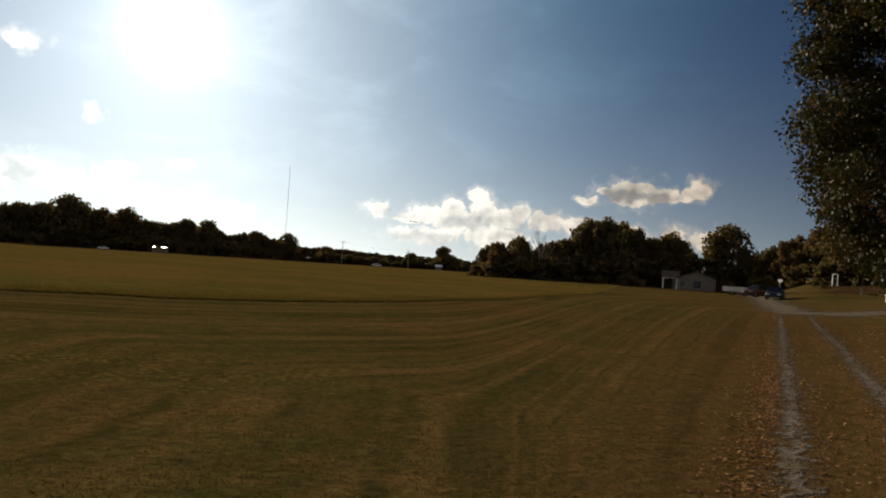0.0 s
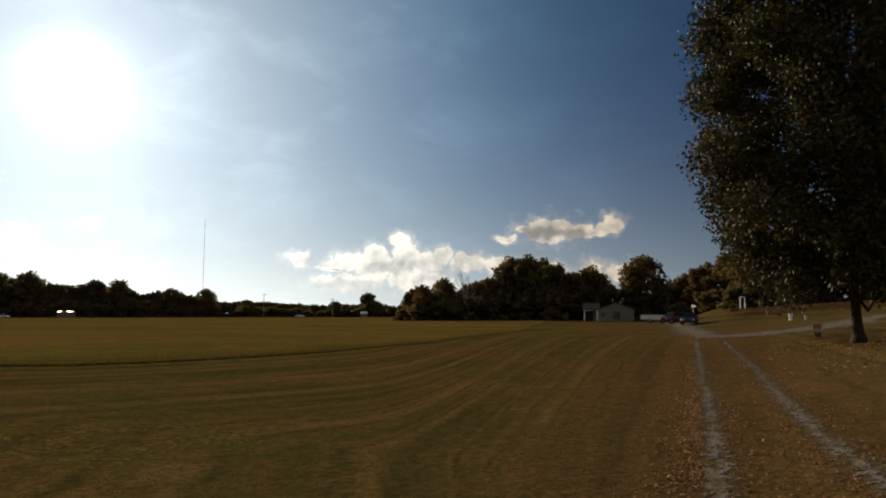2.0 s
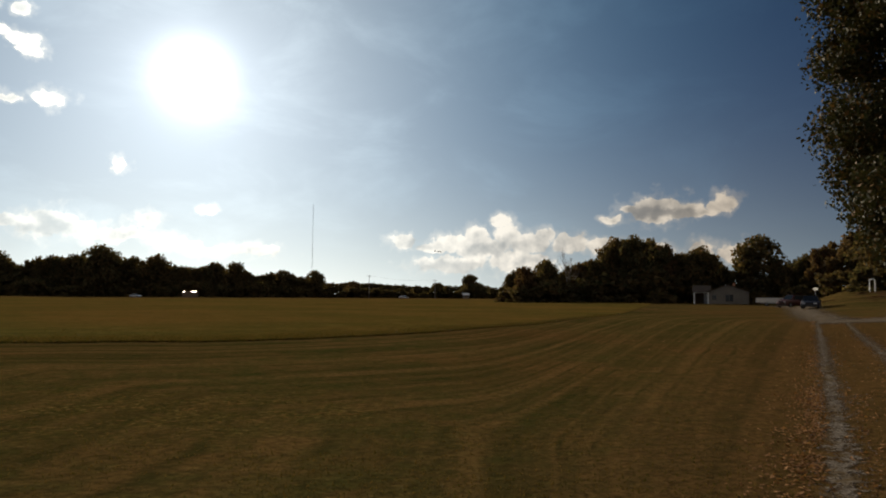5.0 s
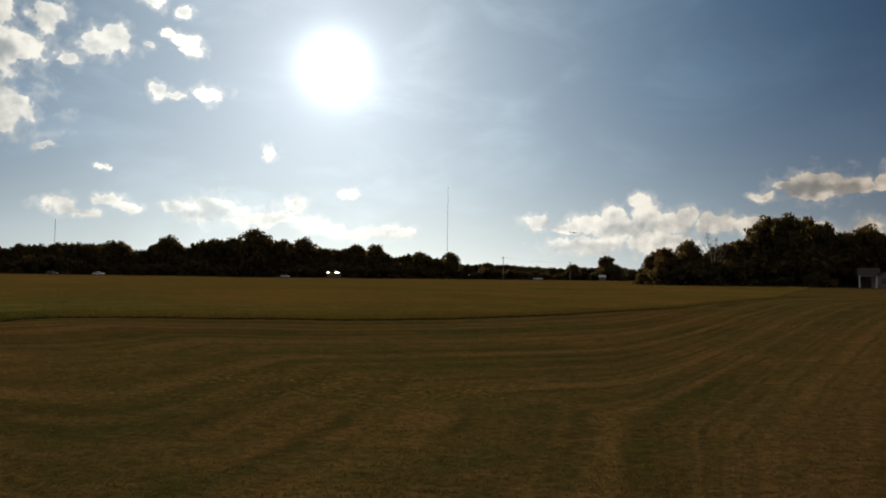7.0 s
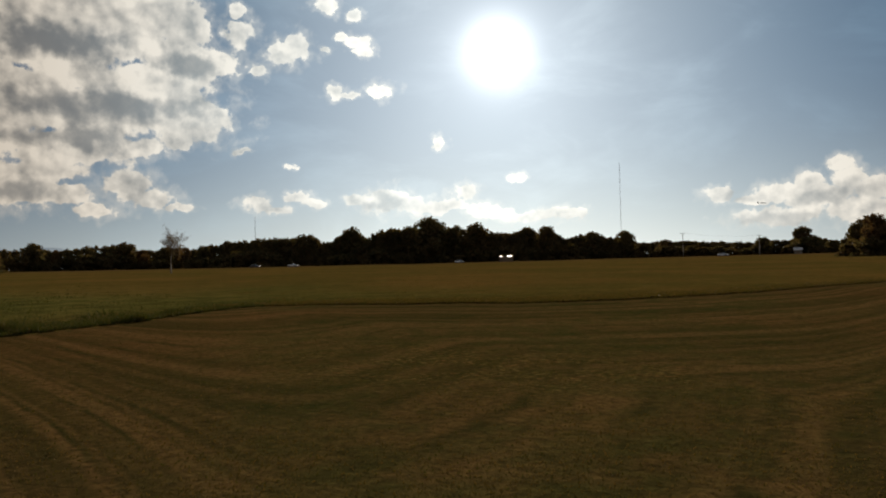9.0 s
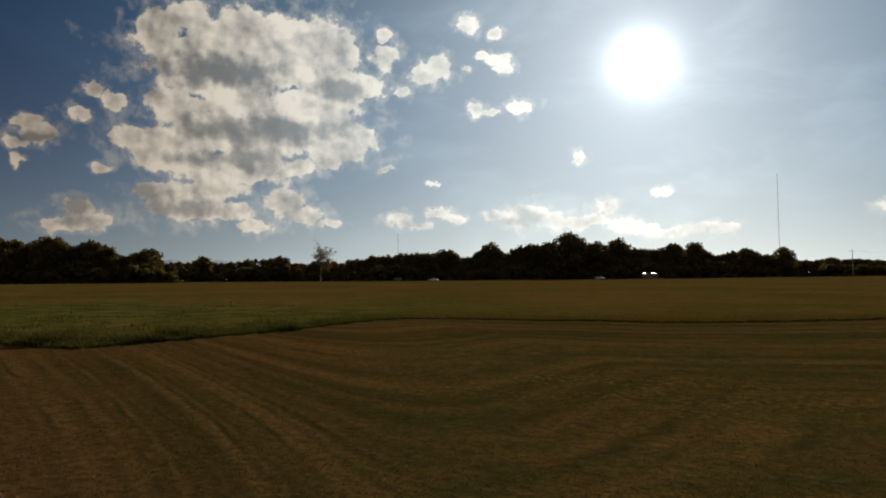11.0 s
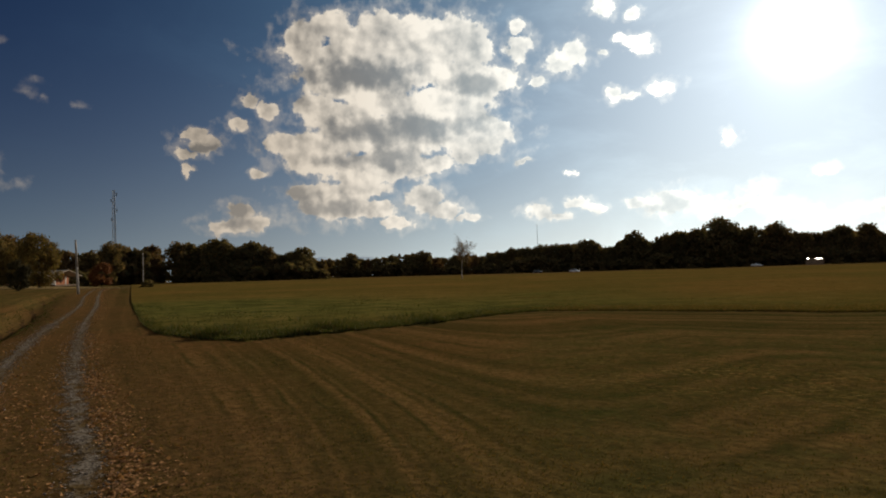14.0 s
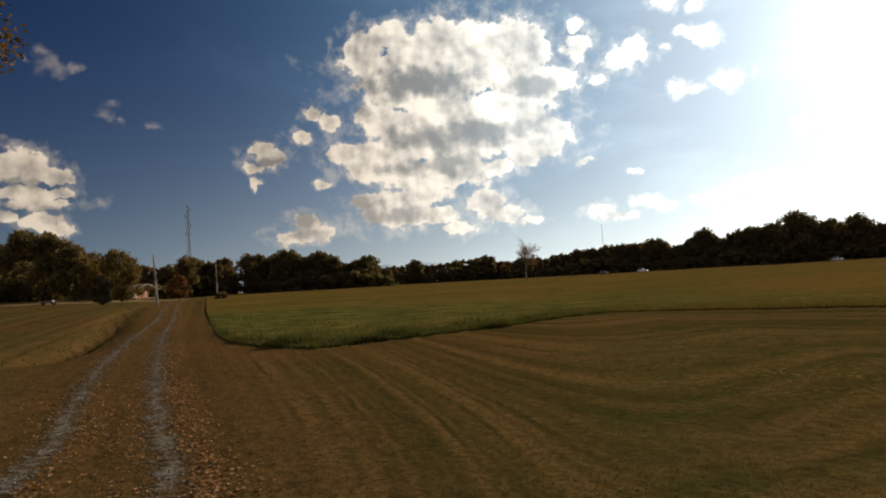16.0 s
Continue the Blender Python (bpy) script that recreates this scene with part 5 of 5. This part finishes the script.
def build_trailer():
    t = thing("boat_trailer", on_ground(-24.34, 128), 62, "small white boat on a low trailer beside the drive", "trailer")
    part("hull", loft(bmesh.new(), [[(-0.9, 2.6, 0.6), (0.9, 2.6, 0.6), (1.0, 2.6, 1.35), (-1.0, 2.6, 1.35)], [(-0.9, -0.4, 0.55), (0.9, -0.4, 0.55), (1.05, -0.4, 1.35), (-1.05, -0.4, 1.35)],
                                    [(-0.5, -1.9, 0.65), (0.5, -1.9, 0.65), (0.75, -1.9, 1.4), (-0.75, -1.9, 1.4)], [(-0.05, -2.8, 0.95), (0.05, -2.8, 0.95), (0.1, -2.8, 1.48), (-0.1, -2.8, 1.48)]]), WHITE, t, "white painted hull")
    part("rail", box(bmesh.new(), -1.06, 1.06, -0.5, 2.62, 1.35, 1.42, 0.02), STEEL, t)
    part("chassis", box(bmesh.new(), -0.6, 0.6, -3.6, 2.4, 0.42, 0.54, 0.02), STEEL, t)
    for s in (-1, 1):
        wheel(t, s * 0.95, 1.0, 0.3)


build_trailer()


def build_cart():
    t = thing("utility_trailer", on_ground(85.7, 121), 20, "low dark utility trailer with a white tank on the lawn", "trailer")
    bed = part("bed", box(bmesh.new(), -2.4, 2.0, -0.8, 0.8, 0.45, 0.62, 0.02), CHARCOAL, t)
    for y in (-0.82, 0.78):
        part("rail", box(bmesh.new(), -2.4, 2.0, y, y + 0.04, 0.62, 0.95, 0.01), TIMBER, t)
    bm = bmesh.new()
    tube(bm, (1.6, 0, 0.62), (1.6, 0, 1.0), 0.24, 0.24, 14)
    tube(bm, (1.6, 0, 1.0), (1.6, 0, 1.08), 0.24, 0.08, 14)
    part("tank", bm, WHITE, t, "white plastic tank")
    for y in (-0.95, 0.95):
        wheel(t, -0.3, y, 0.33)
    bm = bmesh.new()
    tube(bm, (2.0, 0, 0.52), (3.3, 0, 0.42), 0.05, 0.05, 6)
    part("drawbar", bm, STEEL, t)
    t.scale = (0.8, 0.8, 0.75)


build_cart()


def build_dish():
    d = thing("satellite_dish", on_ground(-27.15, 98), -25, "white satellite dish on a thin steel pole", "dish")
    bm = bmesh.new()
    tube(bm, (0, 0, -0.2), (0, 0, 1.9), 0.04, 0.04, 8)
    part("pole", bm, STEEL, d)
    rings = []
    for k in range(6):
        r = 0.3 * k / 5
        rings.append([(r * math.cos(a), -0.1 + 0.35 * r * r, 1.95 + r * 0.72 * math.sin(a)) for a in np.linspace(0, 2 * math.pi, 16, endpoint=False)])
    bm = bmesh.new()
    vs = [[bm.verts.new(p) for p in ring] for ring in rings[1:]]
    mid = bm.verts.new(rings[0][0])
    for i in range(16):
        bm.faces.new((mid, vs[0][i], vs[0][(i + 1) % 16]))
        for a, b in zip(vs, vs[1:]):
            bm.faces.new((a[i], b[i], b[(i + 1) % 16], a[(i + 1) % 16]))
    bmesh.ops.solidify(bm, geom=list(bm.faces), thickness=0.02)
    part("reflector", bm, WHITE, d, "white reflector bowl")
    bm = bmesh.new()
    tube(bm, (0, -0.05, 1.75), (0, -0.4, 1.95), 0.02, 0.02, 6)
    part("arm", bm, STEEL, d)


build_dish()


def build_arbour():
    a = thing("garden_arbour", on_ground(-30.71, 108), -24, "white wooden garden arbour standing on the bank", "arbour")
    for x in (-0.5, 0.5):
        for y in (-0.35, 0.35):
            part("post", box(bmesh.new(), x - 0.08, x + 0.08, y - 0.08, y + 0.08, -0.2, 2.0, 0.01), WHITE, a)
        for k in range(5):
            part("rung", box(bmesh.new(), x - 0.03, x + 0.03, -0.28, 0.28, 0.3 + k * 0.36, 0.36 + k * 0.36), WHITE, a)
    for y in (-0.35, 0.35):
        bm = bmesh.new()
        arc = [(0.58 * math.cos(t), y, 1.95 + 0.32 * math.sin(t)) for t in np.linspace(0, math.pi, 10)]
        limb(bm, arc, 0.09, 0.09, 6)
        part("arch", bm, WHITE, a)
    for t in np.linspace(0.3, math.pi - 0.3, 6):
        x, z = 0.58 * math.cos(t), 2.0 + 0.32 * math.sin(t)
        part("slat", box(bmesh.new(), x - 0.04, x + 0.04, -0.5, 0.5, z, z + 0.05), WHITE, a)
    a.scale = (0.62, 0.7, 0.74)


build_arbour()


def build_well():
    w = thing("wishing_well", on_ground(-35.67, 38.3), -30, "small brown wooden wishing well ornament with a roof", "garden ornament")
    bm = bmesh.new()
    tube(bm, (0, 0, -0.05), (0, 0, 0.3), 0.24, 0.22, 12)
    part("bucket_wall", bm, TIMBER, w)
    for k in range(10):
        t = k * math.pi / 5
        part("stave", box(bmesh.new(), 0.235 * math.cos(t) - 0.03, 0.235 * math.cos(t) + 0.03, 0.235 * math.sin(t) - 0.03, 0.235 * math.sin(t) + 0.03, -0.05, 0.33), TIMBER, w)
    for x in (-0.22, 0.22):
        part("post", box(bmesh.new(), x - 0.025, x + 0.025, -0.025, 0.025, 0.25, 0.72), TIMBER, w)
    part("roof", gable_roof(bmesh.new(), -0.26, 0.26, -0.18, 0.18, 0.66, 0.84, 0.05, 0.025, "x"), BRICK, w, "reddish shingle roof")
    bm = bmesh.new()
    tube(bm, (-0.26, 0, 0.56), (0.26, 0, 0.56), 0.02, 0.02, 8)
    part("axle", bm, TIMBER, w)
    w.scale = (0.6, 0.6, 0.7)


build_well()


def build_planter(at, size, label, material):
    o = thing("stone_planter", at, 0, label, "planter")
    bm = bmesh.new()
    prof = [(0.2, -0.05), (0.22, 0.06), (0.18, 0.14), (0.2, 0.5), (0.24, 0.72), (0.27, 0.8)]
    for (r0, z0), (r1, z1) in zip(prof, prof[1:]):
        tube(bm, (0, 0, z0 * size), (0, 0, z1 * size), r0 * size, r1 * size, 12)
    part("urn", bm, material, o)
    put("plant", cards("plant", rng.normal(0, 0.12 * size, (160, 3)) + np.array([0, 0, 0.88 * size]), 0.1 * size), LEAF_OLIVE, o)


build_planter(on_ground(-33.96, 79), 0.85, "pale stone garden urn on the lawn", WHITE)
build_planter(on_ground(-34.97, 76), 0.6, "small pale stone urn near the lane", ROCK)
build_planter(on_ground(-32.46, 90), 0.9, "dark wooden tub on the leaf-strewn bank", TIMBER)


# ---------------------------------------------------------------- poles, wires and masts
def build_pole(az, d, h, label, arm=True, lean=0.0):
    o = thing("utility_pole", on_ground(az, d), az, label, "utility pole", "utility poles")
    bm = bmesh.new()
    limb(bm, [(0, 0, -0.5), (lean * 0.5, 0, h * 0.5), (lean, 0, h)], 0.17, 0.11, 10)
    part("pole", bm, POLEWOOD, o, smoothed=True)
    if arm:
        part("crossarm", box(bmesh.new(), lean - 1.1, lean + 1.1, -0.06, 0.06, h - 0.55, h - 0.42, 0.01), POLEWOOD, o)
        for x in (-0.95, -0.35, 0.35, 0.95):
            bm = bmesh.new()
            tube(bm, (lean + x, 0, h - 0.43), (lean + x, 0, h - 0.22), 0.045, 0.035, 8)
            part("insulator", bm, ROCK, o)
    else:
        bm = bmesh.new()
        tube(bm, (lean, -0.12, h - 0.35), (lean, -0.12, h - 0.15), 0.05, 0.04, 8)
        part("insulator", bm, ROCK, o)
    return Vector(on_ground(az, d)) + Vector((lean * math.cos(radians(az)), lean * math.sin(radians(az)), h))


def wire(p, q, sag, r=0.012):
    bm = bmesh.new()
    pts = [p.lerp(q, t) - Vector((0, 0, sag * 4 * t * (1 - t))) for t in np.linspace(0, 1, 14)]
    limb(bm, pts, r, r, 4)
    tagged(part("overhead_wire", bm, CHARCOAL), "thin dark overhead wire slung between poles", "wire", "overhead wires")


build_pole(78.45, 95.7, 6.7, "pale weathered wooden utility pole beside the driveway", False, -0.25)
build_pole(74.04, 185, 8.4, "pale wooden utility pole at the meadow's corner", False)
top_c = build_pole(7.61, 330, 11.0, "tall utility pole with a crossarm before the far wood")
top_d = build_pole(2.1, 332, 9.0, "tall utility pole with a crossarm before the far wood")
wire(top_c, top_d, 1.2, 0.016)
plant(SHRUB, 73.69, 165, 1.5, 0, 1.6, "low weedy bush at the foot of a pole", "yard bushes")


def build_mast(az, d, h, w, label, bays, rung, material):
    """A lattice mast: three legs, rungs and diagonals, bay by bay."""
    o = thing("radio_mast", on_ground(az, d), az + 15, label, "mast")
    legs = [Vector((math.cos(a), math.sin(a), 0)) for a in (0.5, 2.6, 4.7)]
    for k in range(3):
        bm = bmesh.new()
        tube(bm, legs[k] * w, legs[k] * w * 0.55 + Vector((0, 0, h)), rung * 1.5, rung * 1.2, 5)
        part("leg", bm, material, o)
    bm = bmesh.new()
    for i in range(bays):
        for k in range(3):
            a, b = legs[k], legs[(k + 1) % 3]
            w0, w1 = w * (1 - 0.45 * i / bays), w * (1 - 0.45 * (i + 1) / bays)
            z0, z1 = h * i / bays, h * (i + 1) / bays
            tube(bm, a * w0 + Vector((0, 0, z0)), b * w1 + Vector((0, 0, z1)), rung, rung, 4)
            tube(bm, a * w1 + Vector((0, 0, z1)), b * w1 + Vector((0, 0, z1)), rung, rung, 4)
    part("lattice", bm, material, o)
    return o


m3 = build_mast(75.99, 400, 49.5, 1.25, "tall steel lattice radio mast with antennas behind trees", 16, 0.09, MAST)
for z, x in ((47.5, 1.3), (44, -1.4), (39, 1.4), (34, -1.3)):
    part("antenna", box(bmesh.new(), x - 0.22, x + 0.22, -0.22, 0.22, z - 0.9, z + 0.9, 0.08), MAST, m3)
build_mast(12.32, 900, 120, 0.42, "very tall thin guyed radio mast far behind the wood", 30, 0.045, STEEL)
build_mast(42.36, 1100, 74, 0.5, "thin distant radio mast behind the wood", 16, 0.07, STEEL)


def build_plane():
    o = thing("model_aircraft", bearing(1.85, 64, EYE + 64 * math.tan(radians(3.67))), 80, "small dark model aircraft flying over the meadow", "model aircraft")
    bm = bmesh.new()
    limb(bm, [(0, -0.55, 0), (0, -0.4, 0.01), (0, 0.1, 0.02), (0, 0.6, 0.04)], 0.06, 0.02, 8)
    part("fuselage", bm, CHARCOAL, o, smoothed=True)
    part("wing", box(bmesh.new(), -0.7, 0.7, -0.22, 0.02, 0.05, 0.075, 0.01), CHARCOAL, o)
    part("tailplane", box(bmesh.new(), -0.24, 0.24, 0.48, 0.6, 0.04, 0.055, 0.005), CHARCOAL, o)
    part("fin", box(bmesh.new(), -0.008, 0.008, 0.46, 0.6, 0.04, 0.22), CHARCOAL, o)
    o.scale = (0.6, 0.6, 0.6)


build_plane()


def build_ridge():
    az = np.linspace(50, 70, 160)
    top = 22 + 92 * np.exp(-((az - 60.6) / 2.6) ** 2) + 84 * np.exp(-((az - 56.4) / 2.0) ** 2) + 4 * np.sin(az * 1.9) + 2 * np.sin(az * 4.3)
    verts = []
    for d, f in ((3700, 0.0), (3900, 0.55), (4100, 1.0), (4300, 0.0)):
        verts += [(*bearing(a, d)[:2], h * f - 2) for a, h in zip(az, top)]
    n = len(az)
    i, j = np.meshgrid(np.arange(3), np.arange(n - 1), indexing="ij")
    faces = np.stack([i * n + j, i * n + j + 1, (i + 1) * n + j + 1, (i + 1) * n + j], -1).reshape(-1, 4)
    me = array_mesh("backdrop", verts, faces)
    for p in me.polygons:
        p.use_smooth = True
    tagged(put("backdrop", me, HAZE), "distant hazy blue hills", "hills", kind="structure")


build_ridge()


# ---------------------------------------------------------------- grass, leaves and stones underfoot
def blades(name, x, y, z, tall, material, label, category, wide=0.012):
    """One bent blade (a thin triangle) at every place."""
    n = len(x)
    a = rng.uniform(0, 2 * math.pi, n)
    h = tall * rng.uniform(0.5, 1.3, n)
    lean = h[:, None] * rng.normal(0, 0.45, (n, 2))
    w = wide * rng.uniform(0.6, 1.5, n)
    p = np.stack([x, y, z], 1)
    o = np.stack([np.cos(a) * w, np.sin(a) * w, np.zeros(n)], 1)
    tip = p + np.stack([lean[:, 0], lean[:, 1], h], 1)
    v = np.stack([p - o, p + o, tip], 1).reshape(-1, 3)
    tagged(put(name, array_mesh(name, v, np.arange(3 * n).reshape(n, 3)), material), label, category, kind="stuff")


def near_turf():
    n = 90000
    az, d = rng.uniform(-42, 96, n), 4.6 * (22 / 4.6) ** (rng.uniform(0, 1, n) ** 0.9)
    keep = d < edge_distance(np.clip(az, -15, 74.9)) - 0.2
    az, d = az[keep], d[keep]
    x, y = -d * np.sin(np.radians(az)), d * np.cos(np.radians(az))
    ruts = np.concatenate([RUT_A, RUT_B])
    ruts = ruts[np.hypot(ruts[:, 0], ruts[:, 1]) < 26]
    gap = np.concatenate([np.min(np.hypot(x[i:i + 5000, None] - ruts[None, :, 0], y[i:i + 5000, None] - ruts[None, :, 1]), axis=1) for i in range(0, len(x), 5000)])
    clump = np.array([noise.noise(Vector((a * 0.9, b * 0.9, 0.0))) for a, b in zip(x, y)])
    ok = (gap > 0.13) & (clump > rng.uniform(-0.9, 0.3, len(x)))
    x, y = x[ok], y[ok]
    blades("lawn_turf", x, y, ground_z(x, y) - 0.004, 0.022, BLADE, "short tufts of green and brown lawn grass", "grass", 0.007)


def meadow_rim():
    n = 60000
    az = rng.uniform(-13, 74.3, n)
    d = edge_distance(az) + rng.exponential(1.4, n) - 0.1
    x, y = -d * np.sin(np.radians(az)), d * np.cos(np.radians(az))
    clump = np.array([noise.noise(Vector((a * 0.8, b * 0.8, 2.0))) for a, b in zip(x, y)])
    tall = 0.1 + 0.34 * np.clip(clump + 0.1, 0, 1) * step(az, 40, 60)
    lush = az > 42 + 8 * clump
    for name, ok, blade, label in (("meadow_rim", lush, BLADE_TALL, "tall green grass along the meadow's edge"), ("straw_rim", ~lush, BLADE, "short straw-coloured grass along the meadow's edge")):
        blades(name, x[ok], y[ok], ground_z(x[ok], y[ok]), tall[ok], blade, label, "grass", 0.02)
    n = 2600
    seg = catmull(DITCH, 0.4)
    k = rng.integers(0, len(seg), n)
    x, y = seg[k, 0] + rng.normal(0, 0.55, n), seg[k, 1] + rng.normal(0, 0.55, n)
    blades("ditch_weeds", x, y, ground_z(x, y), 0.045, BLADE_TALL, "dark weeds growing along a shallow ditch", "weeds", 0.025)


def meadow_turf():
    """Standing grass over the nearer meadow, in uneven tussocks."""
    n = 90000
    az = rng.uniform(-12, 74.6, n)
    d = edge_distance(az) + 0.5 + rng.exponential(13.0, n)
    x, y = -d * np.sin(np.radians(az)), d * np.cos(np.radians(az))
    clump = np.array([noise.noise(Vector((a * 0.35, b * 0.35, 7.0))) for a, b in zip(x, y)])
    ok = (clump > rng.uniform(-0.6, 0.35, n)) & (d < 90)
    x, y, az, clump = x[ok], y[ok], az[ok], clump[ok]
    tall = 0.05 + 0.1 * np.clip(clump + 0.2, 0, 1) * (0.4 + 0.6 * step(az, 30, 60))
    lush = az > 38 + 20 * clump
    for name, ok, blade, label in (("meadow_turf", lush, BLADE_TALL, "tussocks of green grass in the meadow"), ("straw_turf", ~lush, BLADE, "tussocks of straw-coloured grass in the meadow")):
        blades(name, x[ok], y[ok], ground_z(x[ok], y[ok]) + 0.02, tall[ok], blade, label, "grass", 0.026)


def litter():
    pts = []
    for rut, n, side in ((RUT_A, 21000, 0.86), (RUT_B, 7000, 0.6)):
        reach = np.hypot(rut[:, 0], rut[:, 1])
        chance = 0.06 + np.exp(-((reach / 13) ** 2))
        k = rng.choice(len(rut), n, p=chance / chance.sum())
        off = np.where(rng.random(n) < side, -rng.gamma(3.2, 0.085, n) - 0.08, rng.gamma(2.6, 0.13, n) + 0.03)
        t = np.gradient(rut, axis=0)
        t /= np.linalg.norm(t, axis=1)[:, None]
        spot = rut[k] + np.stack([-t[k, 1], t[k, 0]], 1) * off[:, None] + t[k] * rng.uniform(-0.4, 0.4, (n, 1))
        drift = np.array([noise.noise(Vector((a * 1.1, b * 1.1, 4.0))) for a, b in spot])
        pts.append(spot[drift > rng.uniform(-0.8, 0.4, n)])
    c = np.array(bearing(-37.27, 27)[:2])
    pts.append(c + rng.normal(0, 4.2, (1100, 2)))
    p = np.concatenate(pts)
    p = p[np.hypot(p[:, 0], p[:, 1]) > 3]
    me = cards("fallen_leaves", np.stack([p[:, 0], p[:, 1], ground_z(p[:, 0], p[:, 1]) + 0.008], 1), 0.046, 0.85, 0.85, 0.2)
    tagged(put("fallen_leaves", me, LITTER), "dry orange-brown fallen leaves along the driveway", "leaves", kind="stuff")


def oak_litter():
    az, d = np.radians(rng.normal(-38.6, 2.6, 420)), rng.uniform(18, 31, 420)
    p = np.stack([-d * np.sin(az), d * np.cos(az)], 1)
    me = cards("oak_litter", np.stack([p[:, 0], p[:, 1], ground_z(p[:, 0], p[:, 1]) + 0.02], 1), 0.09, 0.8, 0.8, 0.15)
    tagged(put("oak_litter", me, LITTER_PALE), "large pale tan fallen leaves scattered under the oak", "leaves", kind="stuff")


def stones():
    v, f = [], []
    shape = np.array([(1, 0, 0), (-1, 0, 0), (0, 1, 0), (0, -1, 0), (0, 0, 0.7), (0, 0, -0.5)], float)
    tri = np.array([(0, 2, 4), (2, 1, 4), (1, 3, 4), (3, 0, 4), (2, 0, 5), (1, 2, 5), (3, 1, 5), (0, 3, 5)])
    for rut in (RUT_A, RUT_B):
        near = rut[(np.hypot(rut[:, 0], rut[:, 1]) < 32) & (np.hypot(rut[:, 0], rut[:, 1]) > 3.5)]
        k = rng.integers(0, len(near), 5200)
        p = near[k] + rng.normal(0, 0.17, (len(k), 2)) + (near[np.minimum(k + 1, len(near) - 1)] - near[k]) * rng.uniform(-0.6, 0.6, (len(k), 1))
        for (x, y), z in zip(p, ground_z(p[:, 0], p[:, 1])):
            s = shape * rng.uniform(0.4, 1.0, 3) * rng.lognormal(-4.35, 0.35)
            a = rng.uniform(0, 6.3)
            s = s @ np.array([(math.cos(a), -math.sin(a), 0), (math.sin(a), math.cos(a), 0), (0, 0, 1)])
            f.append(tri + 6 * len(v))
            v.append(s + (x, y, z + 0.011))
    tagged(put("gravel_stones", array_mesh("gravel_stones", np.concatenate(v), np.concatenate(f)), STONES), "loose grey gravel stones in the wheel ruts", "gravel", kind="stuff")


near_turf()
meadow_rim()
meadow_turf()
litter()
stones()
oak_litter()
